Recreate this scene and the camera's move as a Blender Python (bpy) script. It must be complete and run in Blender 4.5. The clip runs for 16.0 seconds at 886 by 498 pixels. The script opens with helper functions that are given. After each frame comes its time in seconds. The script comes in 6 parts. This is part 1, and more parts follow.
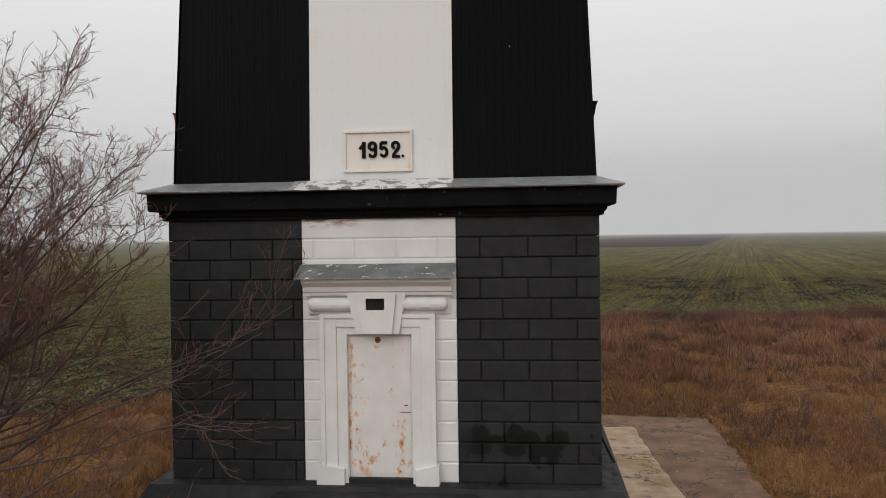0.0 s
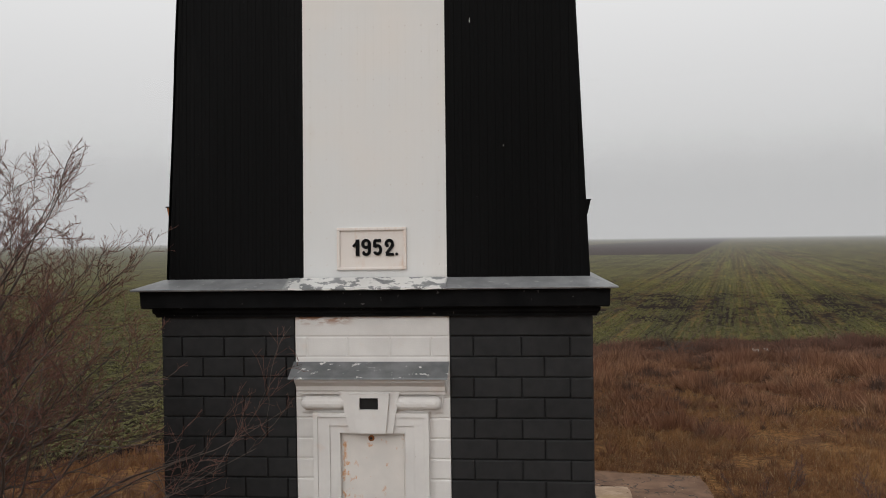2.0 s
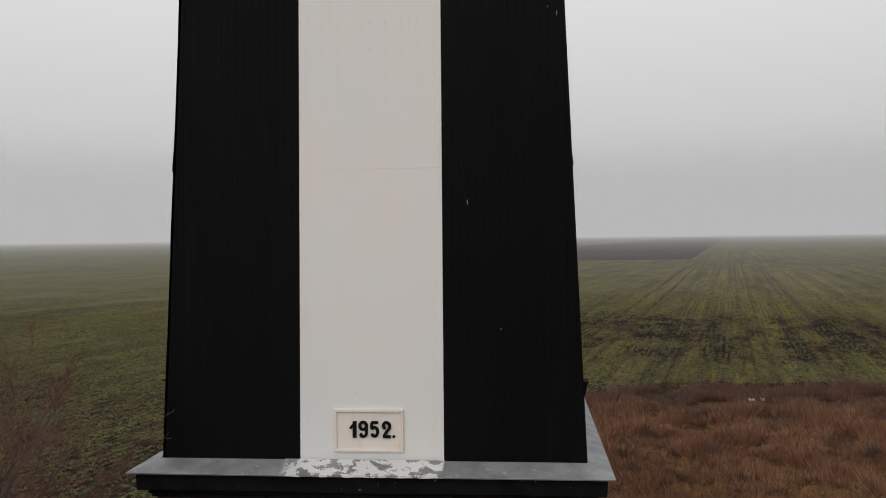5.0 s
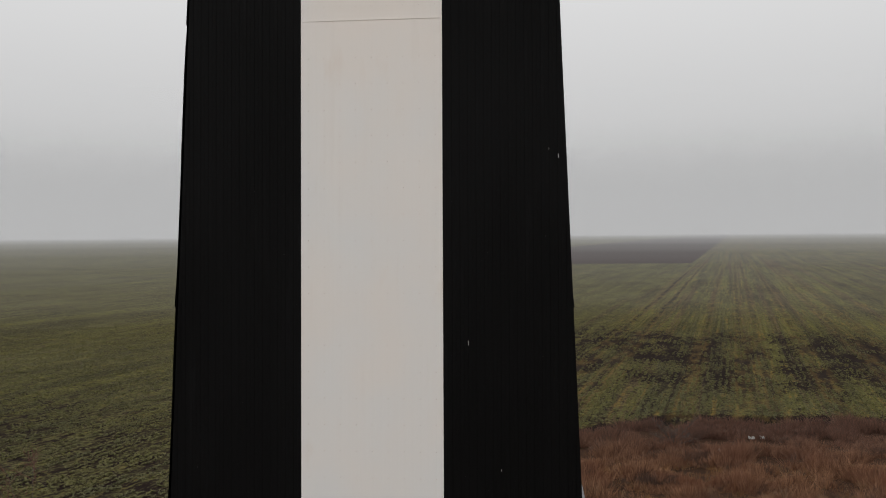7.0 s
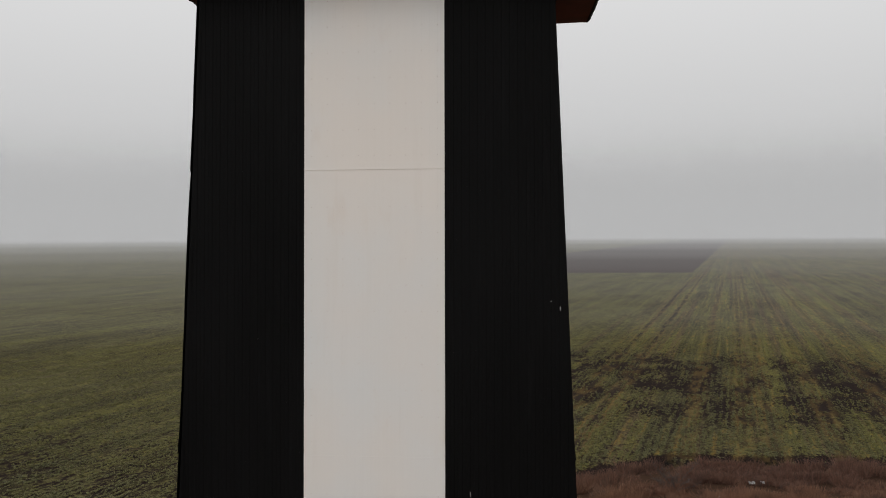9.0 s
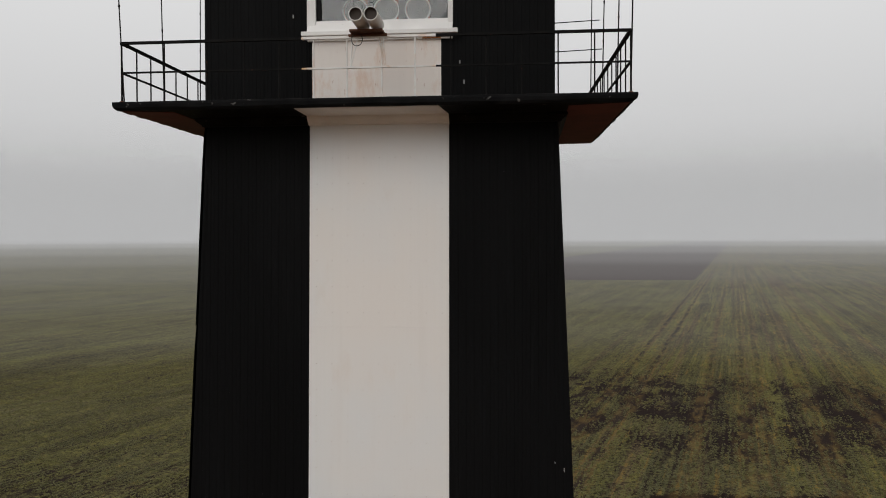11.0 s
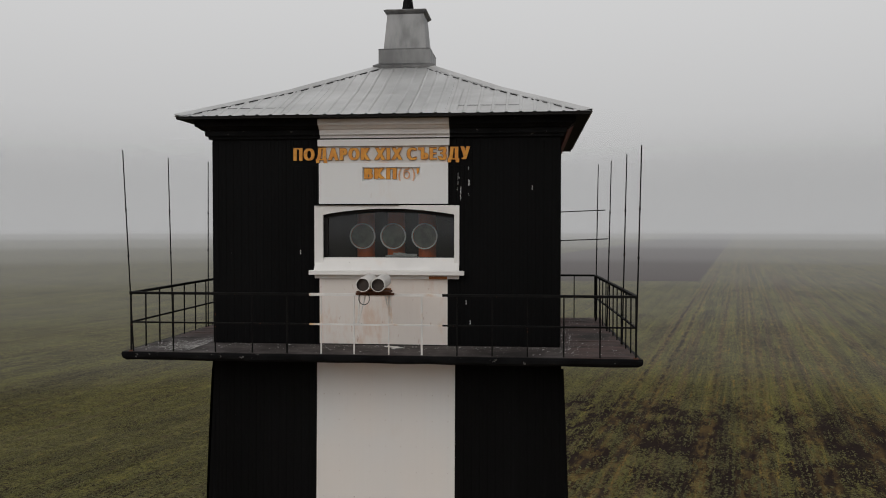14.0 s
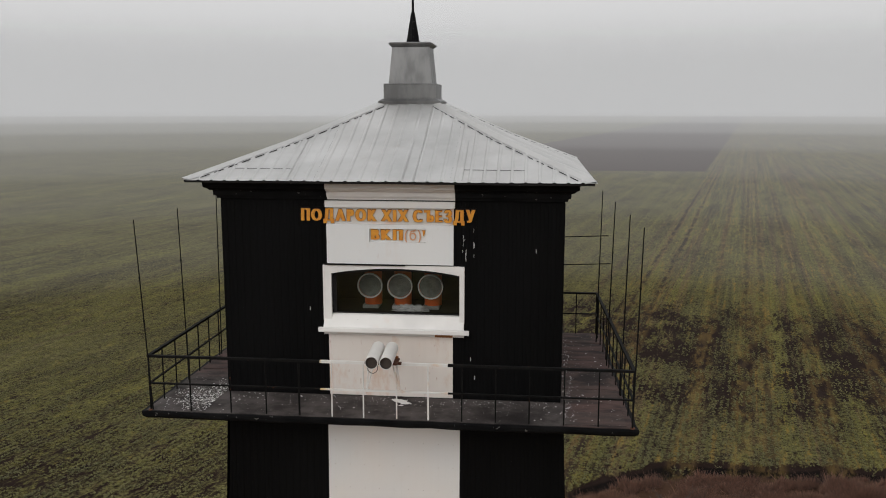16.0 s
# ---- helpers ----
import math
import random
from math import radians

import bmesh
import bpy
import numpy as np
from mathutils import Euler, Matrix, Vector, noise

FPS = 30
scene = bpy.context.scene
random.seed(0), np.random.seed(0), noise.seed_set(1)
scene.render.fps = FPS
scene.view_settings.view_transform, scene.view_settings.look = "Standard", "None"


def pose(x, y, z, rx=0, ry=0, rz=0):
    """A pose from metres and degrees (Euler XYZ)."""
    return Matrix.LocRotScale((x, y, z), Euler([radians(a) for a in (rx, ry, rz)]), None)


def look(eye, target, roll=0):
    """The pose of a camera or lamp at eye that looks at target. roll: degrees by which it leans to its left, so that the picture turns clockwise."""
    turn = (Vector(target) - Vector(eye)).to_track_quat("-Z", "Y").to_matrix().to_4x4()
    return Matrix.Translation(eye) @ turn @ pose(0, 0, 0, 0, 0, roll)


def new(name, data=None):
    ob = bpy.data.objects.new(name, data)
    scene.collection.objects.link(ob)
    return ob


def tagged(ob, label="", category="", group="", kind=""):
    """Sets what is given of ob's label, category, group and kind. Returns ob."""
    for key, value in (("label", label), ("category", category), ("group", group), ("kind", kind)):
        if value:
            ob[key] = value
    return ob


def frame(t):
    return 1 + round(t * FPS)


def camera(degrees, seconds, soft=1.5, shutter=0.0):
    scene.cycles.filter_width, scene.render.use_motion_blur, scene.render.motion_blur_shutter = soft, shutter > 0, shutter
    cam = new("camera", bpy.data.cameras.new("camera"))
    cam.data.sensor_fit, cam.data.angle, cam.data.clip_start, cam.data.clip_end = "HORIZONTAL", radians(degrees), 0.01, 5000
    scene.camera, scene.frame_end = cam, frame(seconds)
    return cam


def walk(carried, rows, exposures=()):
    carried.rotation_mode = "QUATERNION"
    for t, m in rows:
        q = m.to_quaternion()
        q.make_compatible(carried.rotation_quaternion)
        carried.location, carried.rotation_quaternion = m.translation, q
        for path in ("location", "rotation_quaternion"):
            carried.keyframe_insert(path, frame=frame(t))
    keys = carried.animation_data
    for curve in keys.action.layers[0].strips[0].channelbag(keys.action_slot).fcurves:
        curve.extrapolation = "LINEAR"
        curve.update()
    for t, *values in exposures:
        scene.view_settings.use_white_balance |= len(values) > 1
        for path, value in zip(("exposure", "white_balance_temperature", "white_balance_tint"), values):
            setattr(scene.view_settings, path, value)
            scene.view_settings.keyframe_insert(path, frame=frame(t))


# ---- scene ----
cam = camera(54.9, 16.0, soft=1.0)
# seconds, eye (x, y, z), then turn to the left, pitch and lean in degrees
PATH = [
    (0.0, 2.177, -11.982, 4.649, 5.94, -0.86, -0.80),
    (0.5, 2.183, -11.988, 4.928, 5.77, -0.80, -0.80),
    (1.0, 2.191, -11.988, 5.244, 5.68, -0.72, -0.80),
    (1.5, 2.197, -11.980, 5.631, 5.60, -0.77, -0.80),
    (2.0, 2.199, -11.965, 5.988, 5.54, -0.60, -0.80),
    (3.5, 2.203, -11.914, 7.252, 5.33, -0.77, -0.78),
    (4.5, 2.211, -11.899, 8.148, 5.31, -0.77, -0.71),
    (7.0, 2.229, -11.916, 10.668, 5.37, -1.00, -0.45),
    (8.5, 2.222, -11.930, 12.257, 5.37, -0.86, -0.34),
    (11.0, 2.193, -11.945, 15.097, 5.54, -0.80, -0.21),
    (11.5, 2.193, -11.951, 15.706, 5.57, -0.80, -0.17),
    (12.0, 2.199, -11.962, 16.313, 5.63, -0.77, -0.10),
    (12.5, 2.203, -11.970, 16.948, 5.71, -0.77, -0.04),
    (13.0, 2.201, -11.972, 17.589, 5.77, -0.80, -0.01),
    (13.5, 2.193, -11.971, 18.167, 5.80, -0.74, 0.00),
    (14.0, 2.182, -11.972, 18.761, 5.86, -1.49, 0.01),
    (14.5, 2.173, -11.979, 19.397, 5.92, -3.12, 0.03),
    (15.0, 2.168, -11.990, 20.044, 6.02, -5.22, 0.06),
    (15.5, 2.171, -12.001, 20.718, 6.11, -7.35, 0.06),
    (16.0, 2.178, -12.015, 21.420, 6.20, -9.38, -0.00),
]


def aim(px, py, pz, turn, pitch, lean):
    a, b = radians(turn), radians(pitch)
    ahead = Vector((-math.sin(a) * math.cos(b), math.cos(a) * math.cos(b), math.sin(b)))
    return look((px, py, pz), Vector((px, py, pz)) + 10 * ahead, lean)


walk(cam, [(r[0], aim(*r[1:])) for r in PATH], exposures=[(0.0, 0.14), (2.0, 0.08), (4.5, 0.0), (8.0, -0.06), (12.3, -0.05), (13.2, -0.12), (14.2, -0.24), (15.2, -0.12), (16.0, 0.11)])

# ---- light: a foggy overcast day ----
world = bpy.data.worlds.new("overcast")
scene.world = world
world.use_nodes = True
wn, wl = world.node_tree.nodes, world.node_tree.links
wn.clear()
w_out = wn.new("ShaderNodeOutputWorld")
w_bg = wn.new("ShaderNodeBackground")
sky = wn.new("ShaderNodeTexSky")
sky.sky_type = "NISHITA"
sky.sun_disc = False
sky.sun_elevation, sky.sun_rotation = radians(30), radians(199)
sky.dust_density, sky.air_density = 6.0, 1.0
grey = wn.new("ShaderNodeHueSaturation")
grey.inputs["Saturation"].default_value = 0.06
grey.inputs["Value"].default_value = 0.06
co = wn.new("ShaderNodeTexCoord")
sep = wn.new("ShaderNodeSeparateXYZ")
ramp = wn.new("ShaderNodeValToRGB")
stops = ramp.color_ramp.elements
stops[0].position, stops[0].color = 0.0, (0.495, 0.495, 0.497, 1)
stops[1].position, stops[1].color = 1.0, (0.90, 0.90, 0.91, 1)
for p, v in ((0.025, 0.53), (0.07, 0.605), (0.13, 0.69), (0.26, 0.78), (0.5, 0.84)):
    e = stops.new(p)
    e.color = (v, v, v * 1.005, 1)
blend = wn.new("ShaderNodeMix")
blend.data_type = "RGBA"
blend.inputs["Factor"].default_value = 0.92
wl.new(sky.outputs["Color"], grey.inputs["Color"])
wl.new(co.outputs["Generated"], sep.inputs["Vector"])
wl.new(sep.outputs["Z"], ramp.inputs["Fac"])
wl.new(grey.outputs["Color"], blend.inputs["A"])
wl.new(ramp.outputs["Color"], blend.inputs["B"])
wl.new(blend.outputs["Result"], w_bg.inputs["Color"])
wl.new(w_bg.outputs["Background"], w_out.inputs["Surface"])
w_bg.inputs["Strength"].default_value = 1.0

sun = new("sun", bpy.data.lights.new("sun", "SUN"))
sun.data.energy, sun.data.angle, sun.data.color = 0.72, radians(40), (1.0, 0.97, 0.93)
sun.matrix_world = look((-14, -40, 24.5), (0, 0, 0))


# ---- materials ----
class Mat:
    """A node material with a few short cuts."""

    def __init__(self, name, rough=0.6, metal=0.0):
        self.m = bpy.data.materials.new(name)
        self.m.use_nodes = True
        self.n, self.l = self.m.node_tree.nodes, self.m.node_tree.links
        self.b = self.n["Principled BSDF"]
        self.b.inputs["Roughness"].default_value, self.b.inputs["Metallic"].default_value = rough, metal
        self.pos = self.n.new("ShaderNodeNewGeometry").outputs["Position"]

    def noise(self, scale, detail=4.0, stretch=(1, 1, 1), rough=0.55, turn=0.0):
        spin = self.n.new("ShaderNodeMapping")
        spin.inputs["Rotation"].default_value = (0, 0, radians(turn))
        mp = self.n.new("ShaderNodeMapping")
        mp.inputs["Scale"].default_value = stretch
        t = self.n.new("ShaderNodeTexNoise")
        t.inputs["Scale"].default_value, t.inputs["Detail"].default_value, t.inputs["Roughness"].default_value = scale, detail, rough
        self.l.new(self.pos, spin.inputs["Vector"])
        self.l.new(spin.outputs["Vector"], mp.inputs["Vector"])
        self.l.new(mp.outputs["Vector"], t.inputs["Vector"])
        return t.outputs["Fac"]

    def step(self, fac, lo, hi, a=0.0, b=1.0):
        r = self.n.new("ShaderNodeMapRange")
        r.interpolation_type = "SMOOTHSTEP"
        for k, v in zip(("From Min", "From Max", "To Min", "To Max"), (lo, hi, a, b)):
            r.inputs[k].default_value = v
        self.l.new(fac, r.inputs["Value"])
        return r.outputs["Result"]

    def calc(self, op, a, b=0.0):
        m = self.n.new("ShaderNodeMath")
        m.operation = op
        for i, v in enumerate((a, b)):
            if isinstance(v, (int, float)):
                m.inputs[i].default_value = v
            else:
                self.l.new(v, m.inputs[i])
        return m.outputs["Value"]

    def axis(self, k):
        s = self.n.new("ShaderNodeSeparateXYZ")
        self.l.new(self.pos, s.inputs["Vector"])
        return s.outputs[k]

    def mix(self, fac, a, b):
        m = self.n.new("ShaderNodeMix")
        m.data_type = "RGBA"
        for k, v in (("Factor", fac), ("A", a), ("B", b)):
            if isinstance(v, tuple):
                m.inputs[k].default_value = (*v, 1) if len(v) == 3 else v
            elif isinstance(v, (int, float)):
                m.inputs[k].default_value = v
            else:
                self.l.new(v, m.inputs[k])
        return m.outputs["Result"]

    def island(self):
        return self.n.new("ShaderNodeNewGeometry").outputs["Random Per Island"]

    def each(self):
        return self.n.new("ShaderNodeObjectInfo").outputs["Random"]

    def attribute(self, name):
        a = self.n.new("ShaderNodeAttribute")
        a.attribute_name = name
        return a.outputs["Fac"]

    def color(self, c):
        if isinstance(c, tuple):
            self.b.inputs["Base Color"].default_value = (*c, 1)
        else:
            self.l.new(c, self.b.inputs["Base Color"])
        return self

    def rough(self, r):
        self.l.new(r, self.b.inputs["Roughness"])
        return self

    def bump(self, h, strength=0.4, distance=0.01):
        b = self.n.new("ShaderNodeBump")
        b.inputs["Strength"].default_value, b.inputs["Distance"].default_value = strength, distance
        self.l.new(h, b.inputs["Height"])
        self.l.new(b.outputs["Normal"], self.b.inputs["Normal"])
        return self


def black_block_paint():
    m = Mat("black_block_paint", 0.75)
    m.b.inputs["Specular IOR Level"].default_value = 0.3
    c = m.mix(m.step(m.noise(1.3, 5), 0.32, 0.68), (0.0140, 0.0140, 0.0146), (0.0218, 0.0218, 0.0227))
    c = m.mix(m.calc("MULTIPLY", m.each(), 0.5), c, (0.022, 0.022, 0.023))
    low = m.step(m.axis("Z"), 1.85, 2.15, 1.0, 0.0)
    wet = m.calc("ADD", m.noise(1.9, 7, (1, 1, 0.8), 0.62), m.calc("MULTIPLY", m.axis("Z"), -0.05))
    low = m.calc("MULTIPLY", low, m.step(m.axis("Z"), 1.30, 1.60))
    wet = m.calc("ADD", wet, m.calc("MULTIPLY", low, 0.12))
    damp = m.step(wet, 0.535, 0.56)
    damp = m.calc("MULTIPLY", damp, m.step(m.axis("X"), 1.1, 1.4))
    c = m.mix(damp, c, (0.0016, 0.0016, 0.0016))
    dust = m.step(m.noise(26, 6), 0.66, 0.76, 0.0, 0.35)
    c = m.mix(dust, c, (0.05, 0.048, 0.045))
    m.color(c).rough(m.step(m.noise(6), 0.3, 0.7, 0.6, 0.85))
    return m.bump(m.noise(70, 6), 0.5, 0.006).m


def black_sheet_paint():
    m = Mat("black_sheet_paint", 0.62)
    c = m.mix(m.step(m.noise(0.7, 5, (1, 1, 0.3)), 0.32, 0.68), (0.0022, 0.0022, 0.0023), (0.0038, 0.0038, 0.004))
    drip = m.step(m.noise(9, 3, (1, 1, 0.05)), 0.6, 0.72, 0.0, 0.3)
    c = m.mix(drip, c, (0.0075, 0.0075, 0.008))
    speck = m.step(m.noise(34, 2), 0.79, 0.82)
    c = m.mix(speck, c, (0.2, 0.2, 0.2))
    m.b.inputs["Specular IOR Level"].default_value = 0.07
    return m.color(c).bump(m.noise(14, 3, (1, 1, 0.2)), 0.15, 0.004).m


def black_trim_paint():
    m = Mat("black_trim_paint", 0.7)
    c = m.mix(m.step(m.noise(3, 5), 0.32, 0.68), (0.0042, 0.0044, 0.0048), (0.0090, 0.0090, 0.0095))
    chip = m.step(m.noise(13, 6), 0.675, 0.70)
    c = m.mix(chip, c, (0.12, 0.115, 0.11))
    m.b.inputs["Specular IOR Level"].default_value = 0.06
    return m.color(c).bump(m.noise(30, 5), 0.4, 0.006).m


def white_sheet_paint(name="white_sheet_paint", cool=(0.70, 0.705, 0.70), warm=(0.745, 0.70, 0.655), rust=0.0):
    m = Mat(name, 0.5)
    c = m.mix(m.step(m.noise(0.35, 3, (1, 1, 0.7)), 0.35, 0.65), cool, warm)
    if rust:
        c = m.mix(m.step(m.noise(3.0, 7, (1, 1, 0.35), 0.7), 0.5, 0.68, 0.0, rust), c, (0.60, 0.38, 0.26))
        c = m.mix(m.step(m.noise(16, 5, (1, 1, 0.25)), 0.66, 0.72, 0.0, rust), c, (0.36, 0.17, 0.09))
    streak = m.step(m.noise(5, 4, (1, 1, 0.05)), 0.58, 0.78, 0.0, 0.10)
    c = m.mix(streak, c, (0.55, 0.49, 0.43))
    stain = m.step(m.noise(2.2, 5, (1, 1, 0.4)), 0.6, 0.8, 0.0, 0.22)
    c = m.mix(stain, c, (0.62, 0.5, 0.4))
    return m.color(c).bump(m.noise(8, 3, (1, 1, 0.3)), 0.12, 0.004).m


def white_plaster():
    m = Mat("white_plaster", 0.7)
    c = m.mix(m.step(m.noise(1.6, 5), 0.32, 0.68), (0.69, 0.67, 0.65), (0.78, 0.76, 0.735))
    c = m.mix(m.step(m.noise(3.5, 5), 0.58, 0.75, 0.0, 0.35), c, (0.72, 0.60, 0.52))
    stain = m.calc("MULTIPLY", m.step(m.axis("Z"), 4.76, 4.9), m.step(m.axis("X"), -0.45, -0.2, 1.0, 0.0))
    stain = m.calc("MULTIPLY", stain, m.calc("MULTIPLY", m.step(m.axis("Z"), 4.95, 5.0, 1.0, 0.0), m.step(m.noise(5, 5, (1, 1, 2.5)), 0.42, 0.58)))
    c = m.mix(stain, c, (0.36, 0.17, 0.09))
    chip = m.step(m.noise(11, 6), 0.735, 0.75)
    c = m.mix(chip, c, (0.16, 0.13, 0.11))
    return m.color(c).bump(m.noise(45, 6), 0.35, 0.006).m


def rusty_door_paint():
    m = Mat("rusty_door_paint", 0.55)
    c = m.mix(m.step(m.noise(2.2, 4), 0.32, 0.68), (0.70, 0.67, 0.635), (0.77, 0.73, 0.69))
    zone = m.step(m.axis("Z"), 1.3, 3.4, 1.0, 0.25)
    edge = m.calc("ADD", m.step(m.noise(1.7, 2, (1, 1, 0.4)), 0.4, 0.62), m.step(m.axis("X"), -0.40, 0.1, 0.55, 0.0))
    n = m.noise(8.5, 7, (1, 1, 0.6), 0.68)
    bias = m.calc("MULTIPLY", m.calc("MULTIPLY", zone, edge), 0.115)
    spot = m.step(m.calc("ADD", n, bias), 0.615, 0.71)
    c = m.mix(m.calc("MULTIPLY", spot, 0.85), c, (0.66, 0.33, 0.13))
    core = m.step(m.calc("ADD", n, bias), 0.715, 0.77)
    c = m.mix(core, c, (0.30, 0.11, 0.035))
    return m.color(c).bump(n, 0.25, 0.004).m


def grey_flashing(peel=False):
    m = Mat("peeling_flashing" if peel else "grey_flashing", 0.5, 0.25)
    c = m.mix(m.step(m.noise(2.4, 5), 0.32, 0.68), (0.19, 0.195, 0.20), (0.30, 0.305, 0.31))
    c = m.mix(m.step(m.noise(9, 6), 0.62, 0.72, 0.0, 0.7), c, (0.45, 0.45, 0.45))
    if peel:
        inside = m.calc("MULTIPLY", m.step(m.axis("X"), -1.22, -1.1), m.step(m.axis("X"), 1.06, 1.12, 1.0, 0.0))
        flake = m.step(m.noise(6.5, 6, (1, 1, 1), 0.6), 0.455, 0.50)
        c = m.mix(m.calc("MULTIPLY", inside, flake), c, (0.72, 0.71, 0.69))
    return m.color(c).bump(m.noise(18, 5), 0.35, 0.006).m


def hood_metal():
    m = Mat("hood_metal", 0.5, 0.3)
    c = m.mix(m.step(m.noise(3, 5), 0.32, 0.68), (0.13, 0.137, 0.14), (0.22, 0.225, 0.23))
    spot = m.step(m.noise(6.5, 6, (1, 1.6, 1.6), 0.62), 0.615, 0.635)
    c = m.mix(spot, c, (0.74, 0.73, 0.71))
    return m.color(c).bump(m.noise(20, 4), 0.3, 0.004).m


def roof_metal():
    m = Mat("roof_metal", 0.42, 0.55)
    c = m.mix(m.step(m.noise(0.9, 4), 0.32, 0.68), (0.42, 0.42, 0.415), (0.54, 0.54, 0.535))
    c = m.mix(m.calc("MULTIPLY", m.each(), 0.5), c, (0.5, 0.49, 0.48))
    c = m.mix(m.step(m.noise(4, 5), 0.62, 0.8, 0.0, 0.4), c, (0.40, 0.37, 0.34))
    m.rough(m.step(m.noise(3, 4), 0.3, 0.7, 0.36, 0.56))
    return m.color(c).bump(m.noise(9, 3), 0.1, 0.004).m


def cap_metal():
    m = Mat("cap_metal", 0.45, 0.7)
    c = m.mix(m.step(m.noise(4, 5, (1, 1, 0.4)), 0.32, 0.68), (0.12, 0.12, 0.12), (0.20, 0.20, 0.20))
    return m.color(c).bump(m.noise(14, 4), 0.2, 0.003).m


def dark_red_paint():
    m = Mat("dark_red_paint", 0.7)
    c = m.mix(m.step(m.noise(3, 5), 0.32, 0.68), (0.090, 0.010, 0.009), (0.130, 0.017, 0.014))
    return m.color(c).bump(m.noise(25, 4), 0.3, 0.004).m


def gallery_floor():
    m = Mat("gallery_felt", 0.8)
    m.b.inputs["Specular IOR Level"].default_value = 0.2
    c = m.mix(m.step(m.noise(2.4, 7, (1, 1, 1), 0.65), 0.32, 0.68), (0.018, 0.016, 0.016), (0.100, 0.088, 0.084))
    red = m.mix(m.step(m.noise(2.0, 6, (0.7, 2.2, 1)), 0.32, 0.68), (0.014, 0.009, 0.008), (0.115, 0.064, 0.056))
    side = m.calc("MAXIMUM", m.step(m.axis("X"), 2.55, 2.85), m.step(m.axis("Y"), 0.9, 1.6))
    c = m.mix(m.calc("MULTIPLY", side, 0.9), c, red)
    c = m.mix(m.calc("MULTIPLY", m.each(), 0.5), c, (0.075, 0.058, 0.052))
    c = m.mix(m.step(m.noise(1.1, 5), 0.56, 0.68, 0.0, 0.8), c, (0.012, 0.010, 0.0095))
    c = m.mix(m.step(m.noise(13, 6), 0.66, 0.69, 0.0, 0.6), c, (0.30, 0.27, 0.25))
    return m.color(c).bump(m.noise(22, 6), 0.5, 0.01).m


def letter_paint():
    m = Mat("letter_paint", 0.5)
    c = m.mix(m.step(m.noise(14, 5), 0.32, 0.68), (0.60, 0.22, 0.015), (0.70, 0.31, 0.025))
    c = m.mix(m.step(m.noise(24, 5), 0.62, 0.7, 0.0, 0.8), c, (0.35, 0.15, 0.04))
    return m.color(c).m


def plain(name, a, b, scale=5.0, rough=0.6, metal=0.0, bump=0.2):
    m = Mat(name, rough, metal)
    return m.color(m.mix(m.noise(scale, 5), a, b)).bump(m.noise(scale * 6, 4), bump, 0.004).m


def rail_paint():
    m = Mat("rail_paint", 0.8)
    m.b.inputs["Specular IOR Level"].default_value = 0.12
    c = m.mix(m.step(m.noise(6, 4), 0.32, 0.68), (0.004, 0.004, 0.004), (0.008, 0.0075, 0.007))
    c = m.mix(m.step(m.noise(17, 4), 0.66, 0.74, 0.0, 0.8), c, (0.075, 0.03, 0.016))
    return m.color(c).m


def white_rail_paint():
    m = Mat("white_rail_paint", 0.55)
    c = m.mix(m.step(m.noise(5, 4), 0.32, 0.68), (0.66, 0.64, 0.62), (0.75, 0.73, 0.70))
    c = m.mix(m.step(m.noise(3.2, 5), 0.54, 0.68, 0.0, 0.6), c, (0.62, 0.42, 0.28))
    c = m.mix(m.calc("MULTIPLY", m.step(m.axis("X"), -0.84, -0.72, 0.7, 0.0), m.step(m.noise(7, 4), 0.40, 0.52)), c, (0.66, 0.36, 0.10))
    return m.color(c).m


def pane_glass():
    m = Mat("pane_glass")
    g, t, x = m.n.new("ShaderNodeBsdfGlossy"), m.n.new("ShaderNodeBsdfTransparent"), m.n.new("ShaderNodeMixShader")
    f = m.n.new("ShaderNodeFresnel")
    f.inputs["IOR"].default_value = 1.52
    g.inputs["Roughness"].default_value = 0.02
    t.inputs["Color"].default_value = (0.66, 0.68, 0.67, 1)
    m.l.new(m.calc("MULTIPLY", f.outputs["Fac"], 2.0), x.inputs["Fac"])
    m.l.new(t.outputs["BSDF"], x.inputs[1])
    m.l.new(g.outputs["BSDF"], x.inputs[2])
    m.l.new(x.outputs["Shader"], m.n["Material Output"].inputs["Surface"])
    return m.m


def lens_glass():
    m = Mat("lens_glass", 0.08)
    m.b.inputs["Transmission Weight"].default_value = 0.35
    return m.color(m.mix(m.step(m.noise(9, 3), 0.32, 0.68), (0.28, 0.31, 0.28), (0.44, 0.47, 0.43))).m


ROWS_TURN = 13.4  # the crop rows run this many degrees to the right of the tower's depth


